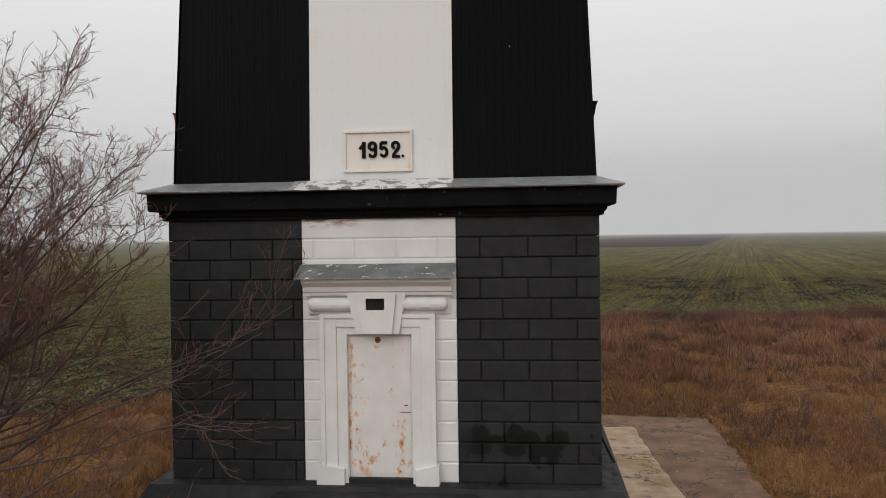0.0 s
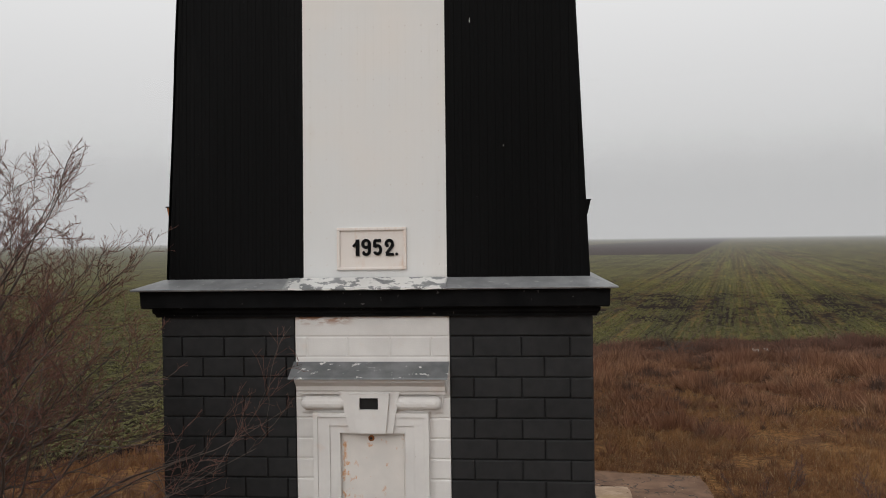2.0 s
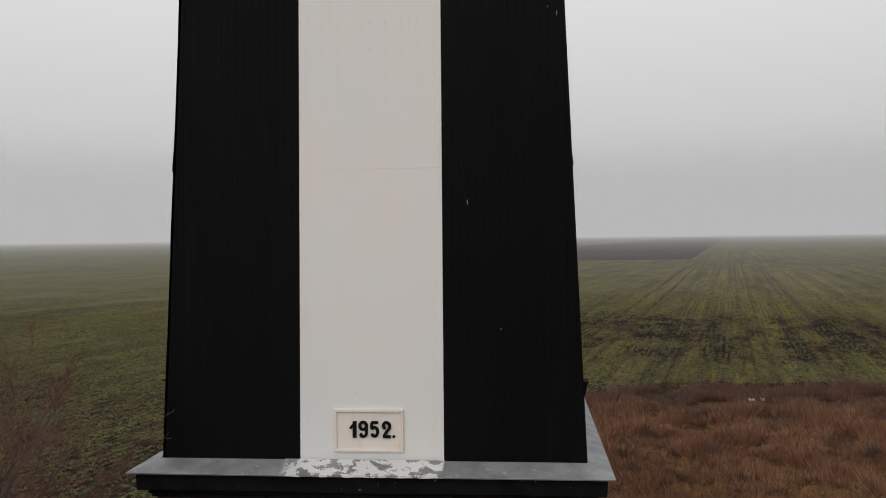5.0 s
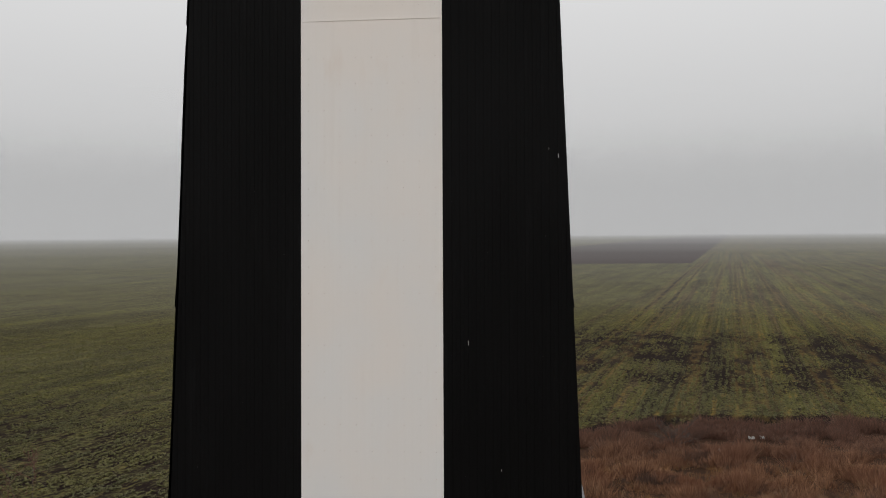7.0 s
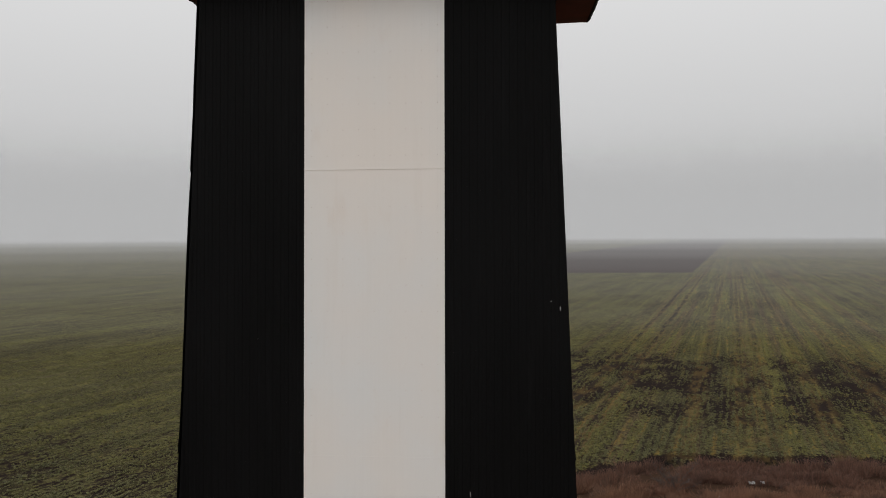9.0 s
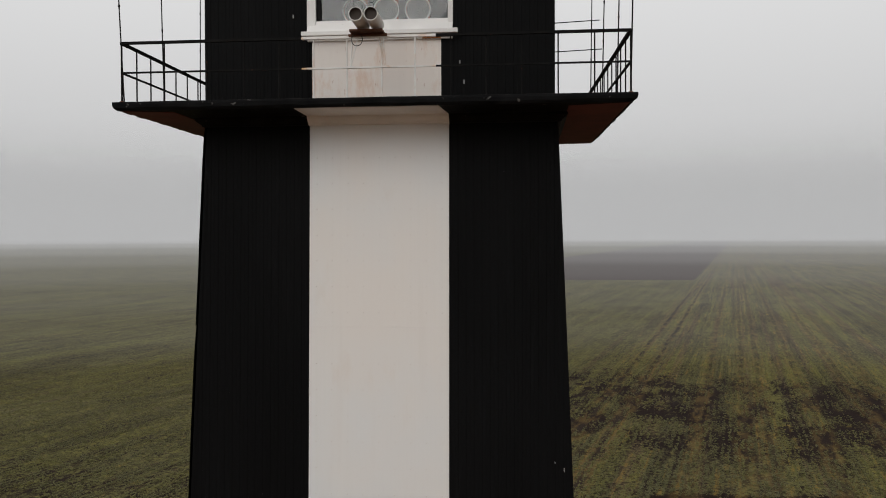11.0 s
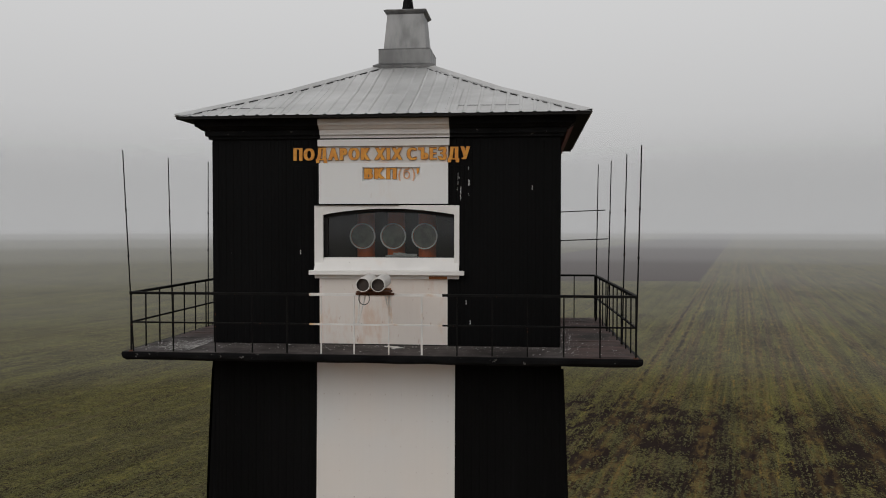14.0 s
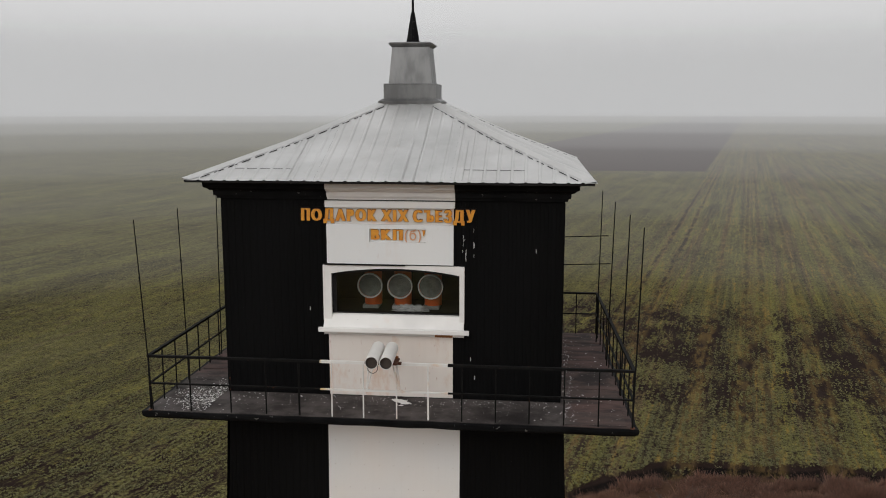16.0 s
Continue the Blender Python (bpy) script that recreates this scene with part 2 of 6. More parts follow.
def ground_soil():
    m = Mat("ground_soil", 0.95)
    m.b.inputs["Specular IOR Level"].default_value = 0.04
    px, py = m.axis("X"), m.axis("Y")
    ca, sa = math.cos(radians(ROWS_TURN)), math.sin(radians(ROWS_TURN))
    across = m.calc("SUBTRACT", m.calc("MULTIPLY", px, ca), m.calc("MULTIPLY", py, sa))
    soil = m.mix(m.noise(1.3, 8), (0.0095, 0.0055, 0.0048), (0.025, 0.0155, 0.0130))
    # young crop: rows, narrow streaks and ragged gaps of thin growth
    tracked = m.step(across, -14.0, -5.0, 0.45, 1.0)

    def calm(fac):
        """Streaks show well only on the side where the tractor drove straight."""
        return m.calc("ADD", 0.5, m.calc("MULTIPLY", m.calc("SUBTRACT", fac, 0.5), tracked))

    lanes = calm(m.noise(0.62, 6, (1, 0.014, 1), 0.66, ROWS_TURN))
    drill = calm(m.noise(2.2, 5, (1, 0.035, 1), 0.66, ROWS_TURN))
    grain = m.calc("MULTIPLY", m.calc("SUBTRACT", m.noise(1.25, 9, (1, 0.5, 1), 0.82, ROWS_TURN), 0.5), 0.75)
    lanes, drill = m.calc("ADD", lanes, grain), m.calc("ADD", drill, grain)
    wide = m.noise(0.06, 4, (1, 0.5, 1), 0.55, ROWS_TURN)
    tuft = m.noise(3.6, 8, (1, 0.8, 1), 0.84, ROWS_TURN)
    patch = m.noise(0.16, 6, (1, 0.3, 1), 0.68, ROWS_TURN)
    rag = m.noise(1.7, 9, (1, 0.30, 1), 0.80, ROWS_TURN)
    thin = m.attribute("bare")
    gap = m.step(m.calc("ADD", rag, m.calc("MULTIPLY", thin, 0.24)), 0.60, 0.68)
    cover = m.calc("ADD", m.calc("MULTIPLY", lanes, 0.13), m.calc("MULTIPLY", tuft, 0.60))
    cover = m.calc("ADD", cover, m.calc("MULTIPLY", drill, 0.10))
    cover = m.calc("ADD", cover, m.calc("MULTIPLY", patch, 0.16))
    cover = m.calc("SUBTRACT", cover, m.calc("MULTIPLY", gap, 0.15))
    cover = m.calc("SUBTRACT", cover, m.calc("MULTIPLY", thin, 0.07))
    leaf = m.mix(m.step(lanes, 0.34, 0.68), (0.099, 0.095, 0.044), (0.154, 0.142, 0.040))
    leaf = m.mix(m.step(wide, 0.42, 0.62, 0.0, 0.4), leaf, (0.130, 0.118, 0.058))
    brown = m.calc("ADD", calm(m.noise(0.55, 4, (1, 0.010, 1), 0.62, ROWS_TURN)), m.calc("MULTIPLY", grain, -0.6))
    leaf = m.mix(m.step(brown, 0.53, 0.60, 0.0, 0.7), leaf, (0.130, 0.090, 0.050))
    leaf = m.mix(m.step(drill, 0.56, 0.68, 0.0, 0.75), leaf, (0.215, 0.138, 0.034))
    leaf = m.mix(m.step(m.noise(1.9, 5, (1, 0.5, 1), 0.7), 0.54, 0.66, 0.0, 0.4), leaf, (0.140, 0.100, 0.045))
    crop = m.mix(m.step(cover, 0.41, 0.55), soil, leaf)
    # near-black strip along the furrow
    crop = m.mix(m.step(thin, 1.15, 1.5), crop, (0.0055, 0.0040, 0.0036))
    # wheel tracks
    wander = m.calc("MULTIPLY", m.noise(0.05, 2), 0.8)
    patchy = m.step(m.noise(0.7, 6, (1, 0.4, 1), 0.7, ROWS_TURN), 0.40, 0.56)
    straw = m.step(m.noise(1.1, 7, (1, 0.25, 1), 0.75, ROWS_TURN), 0.44, 0.56)
    for k, dark in ((-6.6, 0.9), (-4.2, 0.9), (2.0, 0.5), (5.5, 0.7), (7.3, 0.6), (11.2, 0.6), (15.7, 0.6), (18.0, 0.5)):
        d = m.calc("ABSOLUTE", m.calc("SUBTRACT", m.calc("ADD", across, wander), k + 0.4))
        verge = m.calc("MULTIPLY", m.step(d, 0.30, 1.10, 0.38, 0.0), straw)
        crop = m.mix(verge, crop, (0.195, 0.128, 0.042))
        track = m.calc("MULTIPLY", m.step(d, 0.12, 0.45, 1.0, 0.0), patchy)
        crop = m.mix(m.calc("MULTIPLY", track, dark), crop, (0.026, 0.018, 0.0145))
    # ploughed land beyond
    edge = m.calc("ADD", -9.2, m.calc("MULTIPLY", m.noise(0.05, 2), 1.5))
    plough = m.calc("MULTIPLY", m.step(m.calc("SUBTRACT", across, edge), -0.6, 0.6, 1.0, 0.0), m.step(py, 287, 290))
    plough = m.calc("MULTIPLY", plough, m.step(across, -116.0, -112.0))
    clod = m.mix(m.noise(0.4, 7, (1, 0.2, 1), 0.6, ROWS_TURN), (0.024, 0.0125, 0.0100), (0.044, 0.0245, 0.0200))
    crop = m.mix(plough, crop, clod)
    # rough ground with withered grass round the tower
    dry = m.mix(m.step(m.noise(7.0, 9, (1, 1, 1), 0.75), 0.36, 0.64), (0.062, 0.032, 0.015), (0.270, 0.138, 0.054))
    dry = m.mix(m.step(m.noise(0.7, 7), 0.46, 0.64, 0.0, 0.75), dry, (0.082, 0.042, 0.024))
    dry = m.mix(m.step(m.noise(1.9, 8, (1, 1, 1), 0.7), 0.56, 0.68, 0.0, 0.6), dry, (0.27, 0.175, 0.085))
    litter = m.mix(m.noise(5.0, 8, (1, 1, 1), 0.7), (0.022, 0.013, 0.010), (0.085, 0.046, 0.027))
    dry = m.mix(m.attribute("weedy"), dry, litter)
    c = m.mix(m.attribute("grass"), crop, dry)
    return m.color(c).bump(m.noise(3.5, 8), 0.6, 0.06).m


def dry_grass():
    m = Mat("dry_grass", 0.85)
    c = m.mix(m.step(m.noise(0.16, 3), 0.38, 0.62), (0.220, 0.097, 0.035), (0.380, 0.195, 0.068))
    c = m.mix(m.step(m.noise(0.9, 6), 0.50, 0.66, 0.0, 0.75), c, (0.105, 0.052, 0.034))
    c = m.mix(m.calc("MULTIPLY", m.island(), 0.7), c, (0.125, 0.062, 0.034))
    c = m.mix(m.step(m.island(), 0.90, 0.92, 0.0, 0.7), c, (0.42, 0.30, 0.16))
    return m.color(c).m


def weed_stems():
    m = Mat("weed_stems", 0.85)
    c = m.mix(m.island(), (0.098, 0.044, 0.025), (0.410, 0.212, 0.112))
    c = m.mix(m.step(m.noise(0.22, 4), 0.42, 0.62, 0.0, 0.7), c, (0.200, 0.086, 0.046))
    c = m.mix(m.step(m.noise(0.75, 5), 0.52, 0.64, 0.0, 0.8), c, (0.050, 0.032, 0.025))
    c = m.mix(m.step(m.noise(0.55, 4, (1, 1, 0.2)), 0.60, 0.72, 0.0, 0.6), c, (0.38, 0.25, 0.14))
    c = m.mix(m.step(m.axis("Y"), 25.0, 35.0, 0.0, 0.85), c, m.mix(m.island(), (0.060, 0.033, 0.025), (0.185, 0.094, 0.066)))
    return m.color(c).m


def crop_leaves():
    m = Mat("crop_leaves", 0.7)
    m.b.inputs["Specular IOR Level"].default_value = 0.25
    lanes = m.noise(0.62, 5, (1, 0.012, 1), 0.62, ROWS_TURN)
    c = m.mix(m.step(lanes, 0.36, 0.66), (0.094, 0.099, 0.042), (0.154, 0.149, 0.042))
    c = m.mix(m.calc("MULTIPLY", m.island(), 0.8), c, (0.140, 0.122, 0.062))
    return m.color(c).m


def bark(name, a, b):
    m = Mat(name, 0.85)
    return m.color(m.mix(m.noise(9, 4, (1, 1, 0.4)), a, b)).bump(m.noise(60, 4), 0.4, 0.004).m


def concrete(name, a, b, moss=0.0):
    m = Mat(name, 0.9)
    c = m.mix(m.step(m.noise(1.4, 8, (1, 1, 1), 0.62), 0.34, 0.66), a, b)
    c = m.mix(m.step(m.noise(2.6, 7, (1, 1, 1), 0.66), 0.55, 0.66, 0.0, 0.75), c, (0.085, 0.055, 0.034))
    if moss:
        c = m.mix(m.step(m.noise(0.8, 5), 0.5, 0.62, 0.0, moss), c, (0.30, 0.195, 0.075))
    v = m.n.new("ShaderNodeTexVoronoi")
    v.feature = "DISTANCE_TO_EDGE"
    v.inputs["Scale"].default_value = 0.6
    warp = m.n.new("ShaderNodeVectorMath")
    tex = m.n.new("ShaderNodeTexNoise")
    tex.inputs["Scale"].default_value = 2.5
    m.l.new(m.pos, tex.inputs["Vector"])
    sc = m.n.new("ShaderNodeVectorMath")
    sc.operation = "SCALE"
    sc.inputs["Scale"].default_value = 0.9
    m.l.new(tex.outputs["Color"], sc.inputs[0])
    m.l.new(m.pos, warp.inputs[0])
    m.l.new(sc.outputs["Vector"], warp.inputs[1])
    m.l.new(warp.outputs["Vector"], v.inputs["Vector"])
    crack = m.calc("MULTIPLY", m.step(v.outputs["Distance"], 0.0, 0.017, 1.0, 0.0), m.step(m.noise(0.9, 3), 0.36, 0.5))
    c = m.mix(crack, c, (0.025, 0.02, 0.016))
    return m.color(c).bump(m.noise(25, 6), 0.5, 0.008).m


def fog_glow_veil(name, low, high, top):
    """Glowing haze sheet: most far land shows through near the ground, thicker above."""
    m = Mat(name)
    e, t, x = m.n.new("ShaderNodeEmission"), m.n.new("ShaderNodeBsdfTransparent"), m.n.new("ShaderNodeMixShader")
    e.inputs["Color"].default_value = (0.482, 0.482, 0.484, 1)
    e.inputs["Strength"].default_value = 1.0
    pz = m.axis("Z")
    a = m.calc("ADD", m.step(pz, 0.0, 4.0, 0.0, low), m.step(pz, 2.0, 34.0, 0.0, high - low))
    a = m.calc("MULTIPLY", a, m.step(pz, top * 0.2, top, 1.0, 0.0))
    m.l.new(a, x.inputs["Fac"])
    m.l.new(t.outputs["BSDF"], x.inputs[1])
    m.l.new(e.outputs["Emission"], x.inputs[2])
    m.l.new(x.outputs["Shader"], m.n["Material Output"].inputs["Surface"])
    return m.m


BLOCK_BLACK, SHEET_BLACK, TRIM_BLACK = black_block_paint(), black_sheet_paint(), black_trim_paint()
SHEET_WHITE, PLASTER, DOOR_PAINT = white_sheet_paint(), white_plaster(), rusty_door_paint()
SHEET_STAINED = white_sheet_paint("stained_white_sheet", (0.72, 0.665, 0.62), (0.73, 0.65, 0.59), 0.55)
SHEET_COOL = white_sheet_paint("cool_white_sheet", (0.70, 0.71, 0.715), (0.715, 0.71, 0.70), 0.12)
# letter board: recess shade put into a greyer white, plus rust stains
BOARD_DIM = white_sheet_paint("dim_rusty_letter_board", (0.62, 0.60, 0.58), (0.54, 0.50, 0.46), 0.6)
FLASHING, PEELING, HOOD = grey_flashing(), grey_flashing(True), hood_metal()
ROOF, CAP, RED, FELT = roof_metal(), cap_metal(), dark_red_paint(), gallery_floor()
LETTER_PALE = plain("faded_letter_paint", (0.58, 0.28, 0.13), (0.68, 0.38, 0.21), 14, 0.5)
CLEAR = plain("crumpled_plastic", (0.40, 0.40, 0.39), (0.66, 0.66, 0.64), 14, 0.25)
LETTER, RAIL, RAIL_WHITE = letter_paint(), rail_paint(), white_rail_paint()
GLASS, LENS = pane_glass(), lens_glass()
ORANGE = plain("lamp_enamel", (0.68, 0.11, 0.02), (0.78, 0.17, 0.035), 6, 0.4)
RIM = plain("lens_rim_paint", (0.90, 0.90, 0.87), (0.93, 0.92, 0.89), 8, 0.4)
# near-black: shade of the room, vent and hip gaps put into colour
DARK = plain("near_black", (0.006, 0.0055, 0.0055), (0.011, 0.0095, 0.009), 2, 0.9)
SHELF = plain("shelf_metal", (0.30, 0.30, 0.29), (0.42, 0.42, 0.40), 6, 0.5, 0.3)
RUST_DARK = plain("rust_stain", (0.05, 0.022, 0.013), (0.13, 0.047, 0.02), 18, 0.9)
RUST = plain("rusty_metal", (0.16, 0.055, 0.018), (0.36, 0.13, 0.03), 18, 0.85)
TUBE = plain("tube_paint", (0.60, 0.58, 0.55), (0.72, 0.70, 0.67), 5, 0.5)
BORE = plain("dark_bore", (0.040, 0.032, 0.027), (0.075, 0.058, 0.048), 12, 0.85)
CABLE = plain("black_cable", (0.01, 0.01, 0.01), (0.02, 0.02, 0.02), 9, 0.5)
SCREW = plain("screw_heads", (0.60, 0.54, 0.50), (0.68, 0.63, 0.59), 20, 0.6)
SOIL, GRASS, WEEDS, CROP = ground_soil(), dry_grass(), weed_stems(), crop_leaves()
BARK = bark("grey_bark", (0.022, 0.016, 0.014), (0.150, 0.118, 0.102))
TWIG = bark("red_twigs", (0.078, 0.032, 0.025), (0.205, 0.096, 0.070))
RED_TWIG = bark("russet_twigs", (0.130, 0.052, 0.036), (0.300, 0.145, 0.100))
SLAB_PALE = concrete("pale_concrete", (0.33, 0.220, 0.140), (0.52, 0.375, 0.260), 0.5)
SLAB_BROWN = concrete("brown_paving", (0.125, 0.063, 0.034), (0.220, 0.122, 0.070))


# ---- mesh helpers ----
def make(name, bm, material, parent=None, label=""):
    me = bpy.data.meshes.new(name)
    bm.to_mesh(me)
    bm.free()
    return part_of(name, me, material, parent, label)


def part_of(name, me, material, parent=None, label=""):
    if material and not me.materials:
        me.materials.append(material)
    ob = new(name, me)
    if parent:
        ob.parent = parent
    return tagged(ob, label)


part = make


def box(bm, x0, x1, y0, y1, z0, z1, bevel=0.0):
    r = bmesh.ops.create_cube(bm, size=1.0, matrix=Matrix.LocRotScale(((x0 + x1) / 2, (y0 + y1) / 2, (z0 + z1) / 2), None, (x1 - x0, y1 - y0, z1 - z0)))
    if bevel:
        edges = list({e for v in r["verts"] for e in v.link_edges})
        bmesh.ops.bevel(bm, geom=edges, offset=bevel, segments=2, affect="EDGES", profile=0.6)
    return bm


def boxed(*a, **k):
    return box(bmesh.new(), *a, **k)


def tube(bm, a, b, r0, r1=None, sides=8, caps=True):
    a, b = Vector(a), Vector(b)
    d = b - a
    m = Matrix.Translation((a + b) / 2) @ d.to_track_quat("Z", "Y").to_matrix().to_4x4()
    bmesh.ops.create_cone(bm, cap_ends=caps, segments=sides, radius1=r0, radius2=r0 if r1 is None else r1, depth=d.length, matrix=m)
    return bm


def rod(a, b, r0, r1=None, sides=8):
    return tube(bmesh.new(), a, b, r0, r1, sides)


def ring(bm, profile, cx, cy, hx, hy, closed=False):
    """A moulding round a rectangle: rows of (outset, z)."""
    loops = []
    for o, z in profile:
        loops.append([bm.verts.new((cx + sx * (hx + o), cy + sy * (hy + o), z)) for sx, sy in ((-1, -1), (1, -1), (1, 1), (-1, 1))])
    if closed:
        loops.append(loops[0])
    for p, q in zip(loops, loops[1:]):
        for i in range(4):
            j = (i + 1) % 4
            bm.faces.new((p[i], p[j], q[j], q[i]))
    return bm


def run(bm, profile, x0, x1):
    """A closed profile of (y, z) drawn out along x, with ends."""
    a = [bm.verts.new((x0, y, z)) for y, z in profile]
    b = [bm.verts.new((x1, y, z)) for y, z in profile]
    n = len(profile)
    for i in range(n):
        j = (i + 1) % n
        bm.faces.new((a[i], a[j], b[j], b[i]))
    bm.faces.new(a[::-1])
    bm.faces.new(b)
    bmesh.ops.recalc_face_normals(bm, faces=bm.faces)
    return bm


def slab(bm, corners, z0, z1):
    """A flat polygon with thickness."""
    a = [bm.verts.new((x, y, z0)) for x, y in corners]
    b = [bm.verts.new((x, y, z1)) for x, y in corners]
    n = len(corners)
    for i in range(n):
        j = (i + 1) % n
        bm.faces.new((a[i], a[j], b[j], b[i]))
    bm.faces.new(a[::-1])
    bm.faces.new(b)
    bmesh.ops.recalc_face_normals(bm, faces=bm.faces)
    return bm


def plate(bm, outline, y0, y1):
    """A flat outline of (x, z) with thickness from y0 to y1."""
    a = [bm.verts.new((x, y0, z)) for x, z in outline]
    b = [bm.verts.new((x, y1, z)) for x, z in outline]
    n = len(outline)
    for i in range(n):
        j = (i + 1) % n
        bm.faces.new((a[i], a[j], b[j], b[i]))
    bm.faces.new(a)
    bm.faces.new(b[::-1])
    bmesh.ops.recalc_face_normals(bm, faces=bm.faces)
    return bm


def letter(ch, size, depth, bold=0.0, squeeze=1.0, thick=0.0):
    """The mesh of one character, its feet at the origin and facing -y, and its width."""
    cu = bpy.data.curves.new("letter", "FONT")
    cu.body, cu.size, cu.extrude, cu.offset, cu.resolution_u = ch, size, depth, bold, 4
    ob = bpy.data.objects.new("letter", cu)
    me = bpy.data.meshes.new_from_object(ob)
    bpy.data.objects.remove(ob)
    me.transform(Matrix.Diagonal((squeeze, 1, 1, 1)))
    me.transform(pose(0, 0, 0, 90))
    if thick:
        # a blockier stroke: the same shape laid beside itself
        bm = bmesh.new()
        for k in (-1, 0, 1):
            more = me.copy()
            more.transform(Matrix.Translation((k * thick, 0.0008 * (k + 1), 0)))
            bm.from_mesh(more)
            bpy.data.meshes.remove(more)
        bm.to_mesh(me)
        bm.free()
    xs = [v.co.x for v in me.vertices]
    me.transform(Matrix.Translation((-min(xs), 0, 0)))
    return me, max(xs) - min(xs)


def arc_points(cx, cz, rx, rz, a0, a1, n=12):
    return [(cx + rx * math.cos(radians(a0 + (a1 - a0) * i / n)), cz + rz * math.sin(radians(a0 + (a1 - a0) * i / n))) for i in range(n + 1)]


def numeral(ch, w, h, deep):
    """A bold narrow raised numeral: broad strokes and round ends on a unit square."""
    ball = arc_points(0, 0, 1, 1, 0, 330, 11)
    lines, balls, wide = [], [], 0.18 * h
    if ch == "1":
        lines = [([(0.76, 0.0), (0.76, 1.0)], 1.25), ([(0.74, 0.86), (0.08, 0.56)], 0.85)]
    elif ch == "9":
        lines = [(arc_points(0.5, 0.72, 0.37, 0.22, 0, 360, 24), 1.0), ([(0.87, 0.74), (0.87, 0.30)] + arc_points(0.5, 0.28, 0.37, 0.20, 0, -150, 12), 1.0)]
        balls = [(0.24, 0.20, 0.085)]
    elif ch == "5":
        lines = [([(0.16, 0.925), (0.90, 0.925)], 0.95), ([(0.19, 0.93), (0.17, 0.52)], 0.9), ([(0.17, 0.55)] + arc_points(0.5, 0.36, 0.36, 0.26, 130, -150, 22), 1.0)]
        balls = [(0.20, 0.19, 0.080)]
    elif ch == "2":
        lines = [(arc_points(0.5, 0.70, 0.36, 0.23, 200, -40, 20) + [(0.20, 0.12)], 1.0), ([(0.10, 0.075), (0.98, 0.075)], 0.95)]
        balls = [(0.27, 0.60, 0.10)]
    else:
        balls = [(0.5, 0.09, 0.085)]
    bm = bmesh.new()
    for lift, (pts, k) in enumerate(lines):
        p = [Vector((x * w, z * h)) for x, z in pts]
        r = wide * k / 2
        one, two = [], []
        for i, q in enumerate(p):
            d = (p[min(i + 1, len(p) - 1)] - p[max(i - 1, 0)]).normalized()
            side = Vector((-d.y, d.x)) * r
            one.append(q + side)
            two.append(q - side)
        y0 = -deep + 0.0007 * lift
        for i in range(len(p) - 1):
            quad = [one[i], one[i + 1], two[i + 1], two[i]]
            a = [bm.verts.new((v.x, y0, v.y)) for v in quad]
            b = [bm.verts.new((v.x, 0.0, v.y)) for v in quad]
            bm.faces.new(a)
            bm.faces.new((a[0], b[0], b[1], a[1]))
            bm.faces.new((a[3], a[2], b[2], b[3]))
            if i == 0:
                bm.faces.new((a[0], a[3], b[3], b[0]))
            if i == len(p) - 2:
                bm.faces.new((a[1], b[1], b[2], a[2]))
    for x, z, r in balls:
        plate(bm, [(x * w + r * h * c, z * h + r * h * e) for c, e in ball], -deep + 0.0021, 0.0)
    bmesh.ops.recalc_face_normals(bm, faces=bm.faces)
    return bm


# ---- land ----
def grass_edge(x):
    """How far back the rough grass reaches, before the crop begins."""
    if x < -9.0:
        return 12.0 + 1.2 * (x + 9.0)
    k = min((x + 9.0) / 23.0, 1.0)
    return 12.0 + 25.1 * (1 - (1 - k) ** 2)


def rumple(x, y, s, seed=0.0):
    return noise.fractal(Vector((x * s + seed, y * s - seed, seed * 0.37)), 1.0, 2.0, 4)


def grass_share(x, y):
    d = grass_edge(x) + 0.9 * rumple(x, y, 0.35, 3.1) - y
    return min(max(d / 0.5 + 0.5, 0.0), 1.0)


CR, SR = math.cos(radians(ROWS_TURN)), math.sin(radians(ROWS_TURN))


def bare_share(x, y):
    """Thin patches in the crop: a scorched belt, a strip along the rough grass, scattered gaps."""
    u, v = x * CR - y * SR, x * SR + y * CR
    belt = 0.60 * math.exp(-(((v - 66 + 0.04 * u) / 19.0) ** 4)) * (1.0 if x > -4 else 0.25)
    belt *= min(max(0.9 + 1.3 * noise.fractal(Vector((u * 0.34, v * 0.13, 7.0)), 1.0, 2.0, 4), 0.2), 1.3)
    near = (0.52 if x > -4 else 0.42) * math.exp(-((max(v - 20, 0) / 22.0) ** 2))
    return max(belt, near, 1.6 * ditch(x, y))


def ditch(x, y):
    """A shallow furrow of near-black bare soil between the rough grass and the crop."""
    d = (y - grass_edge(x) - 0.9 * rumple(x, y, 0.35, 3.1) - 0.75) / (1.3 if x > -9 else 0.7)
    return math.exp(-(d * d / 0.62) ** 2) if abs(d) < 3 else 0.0


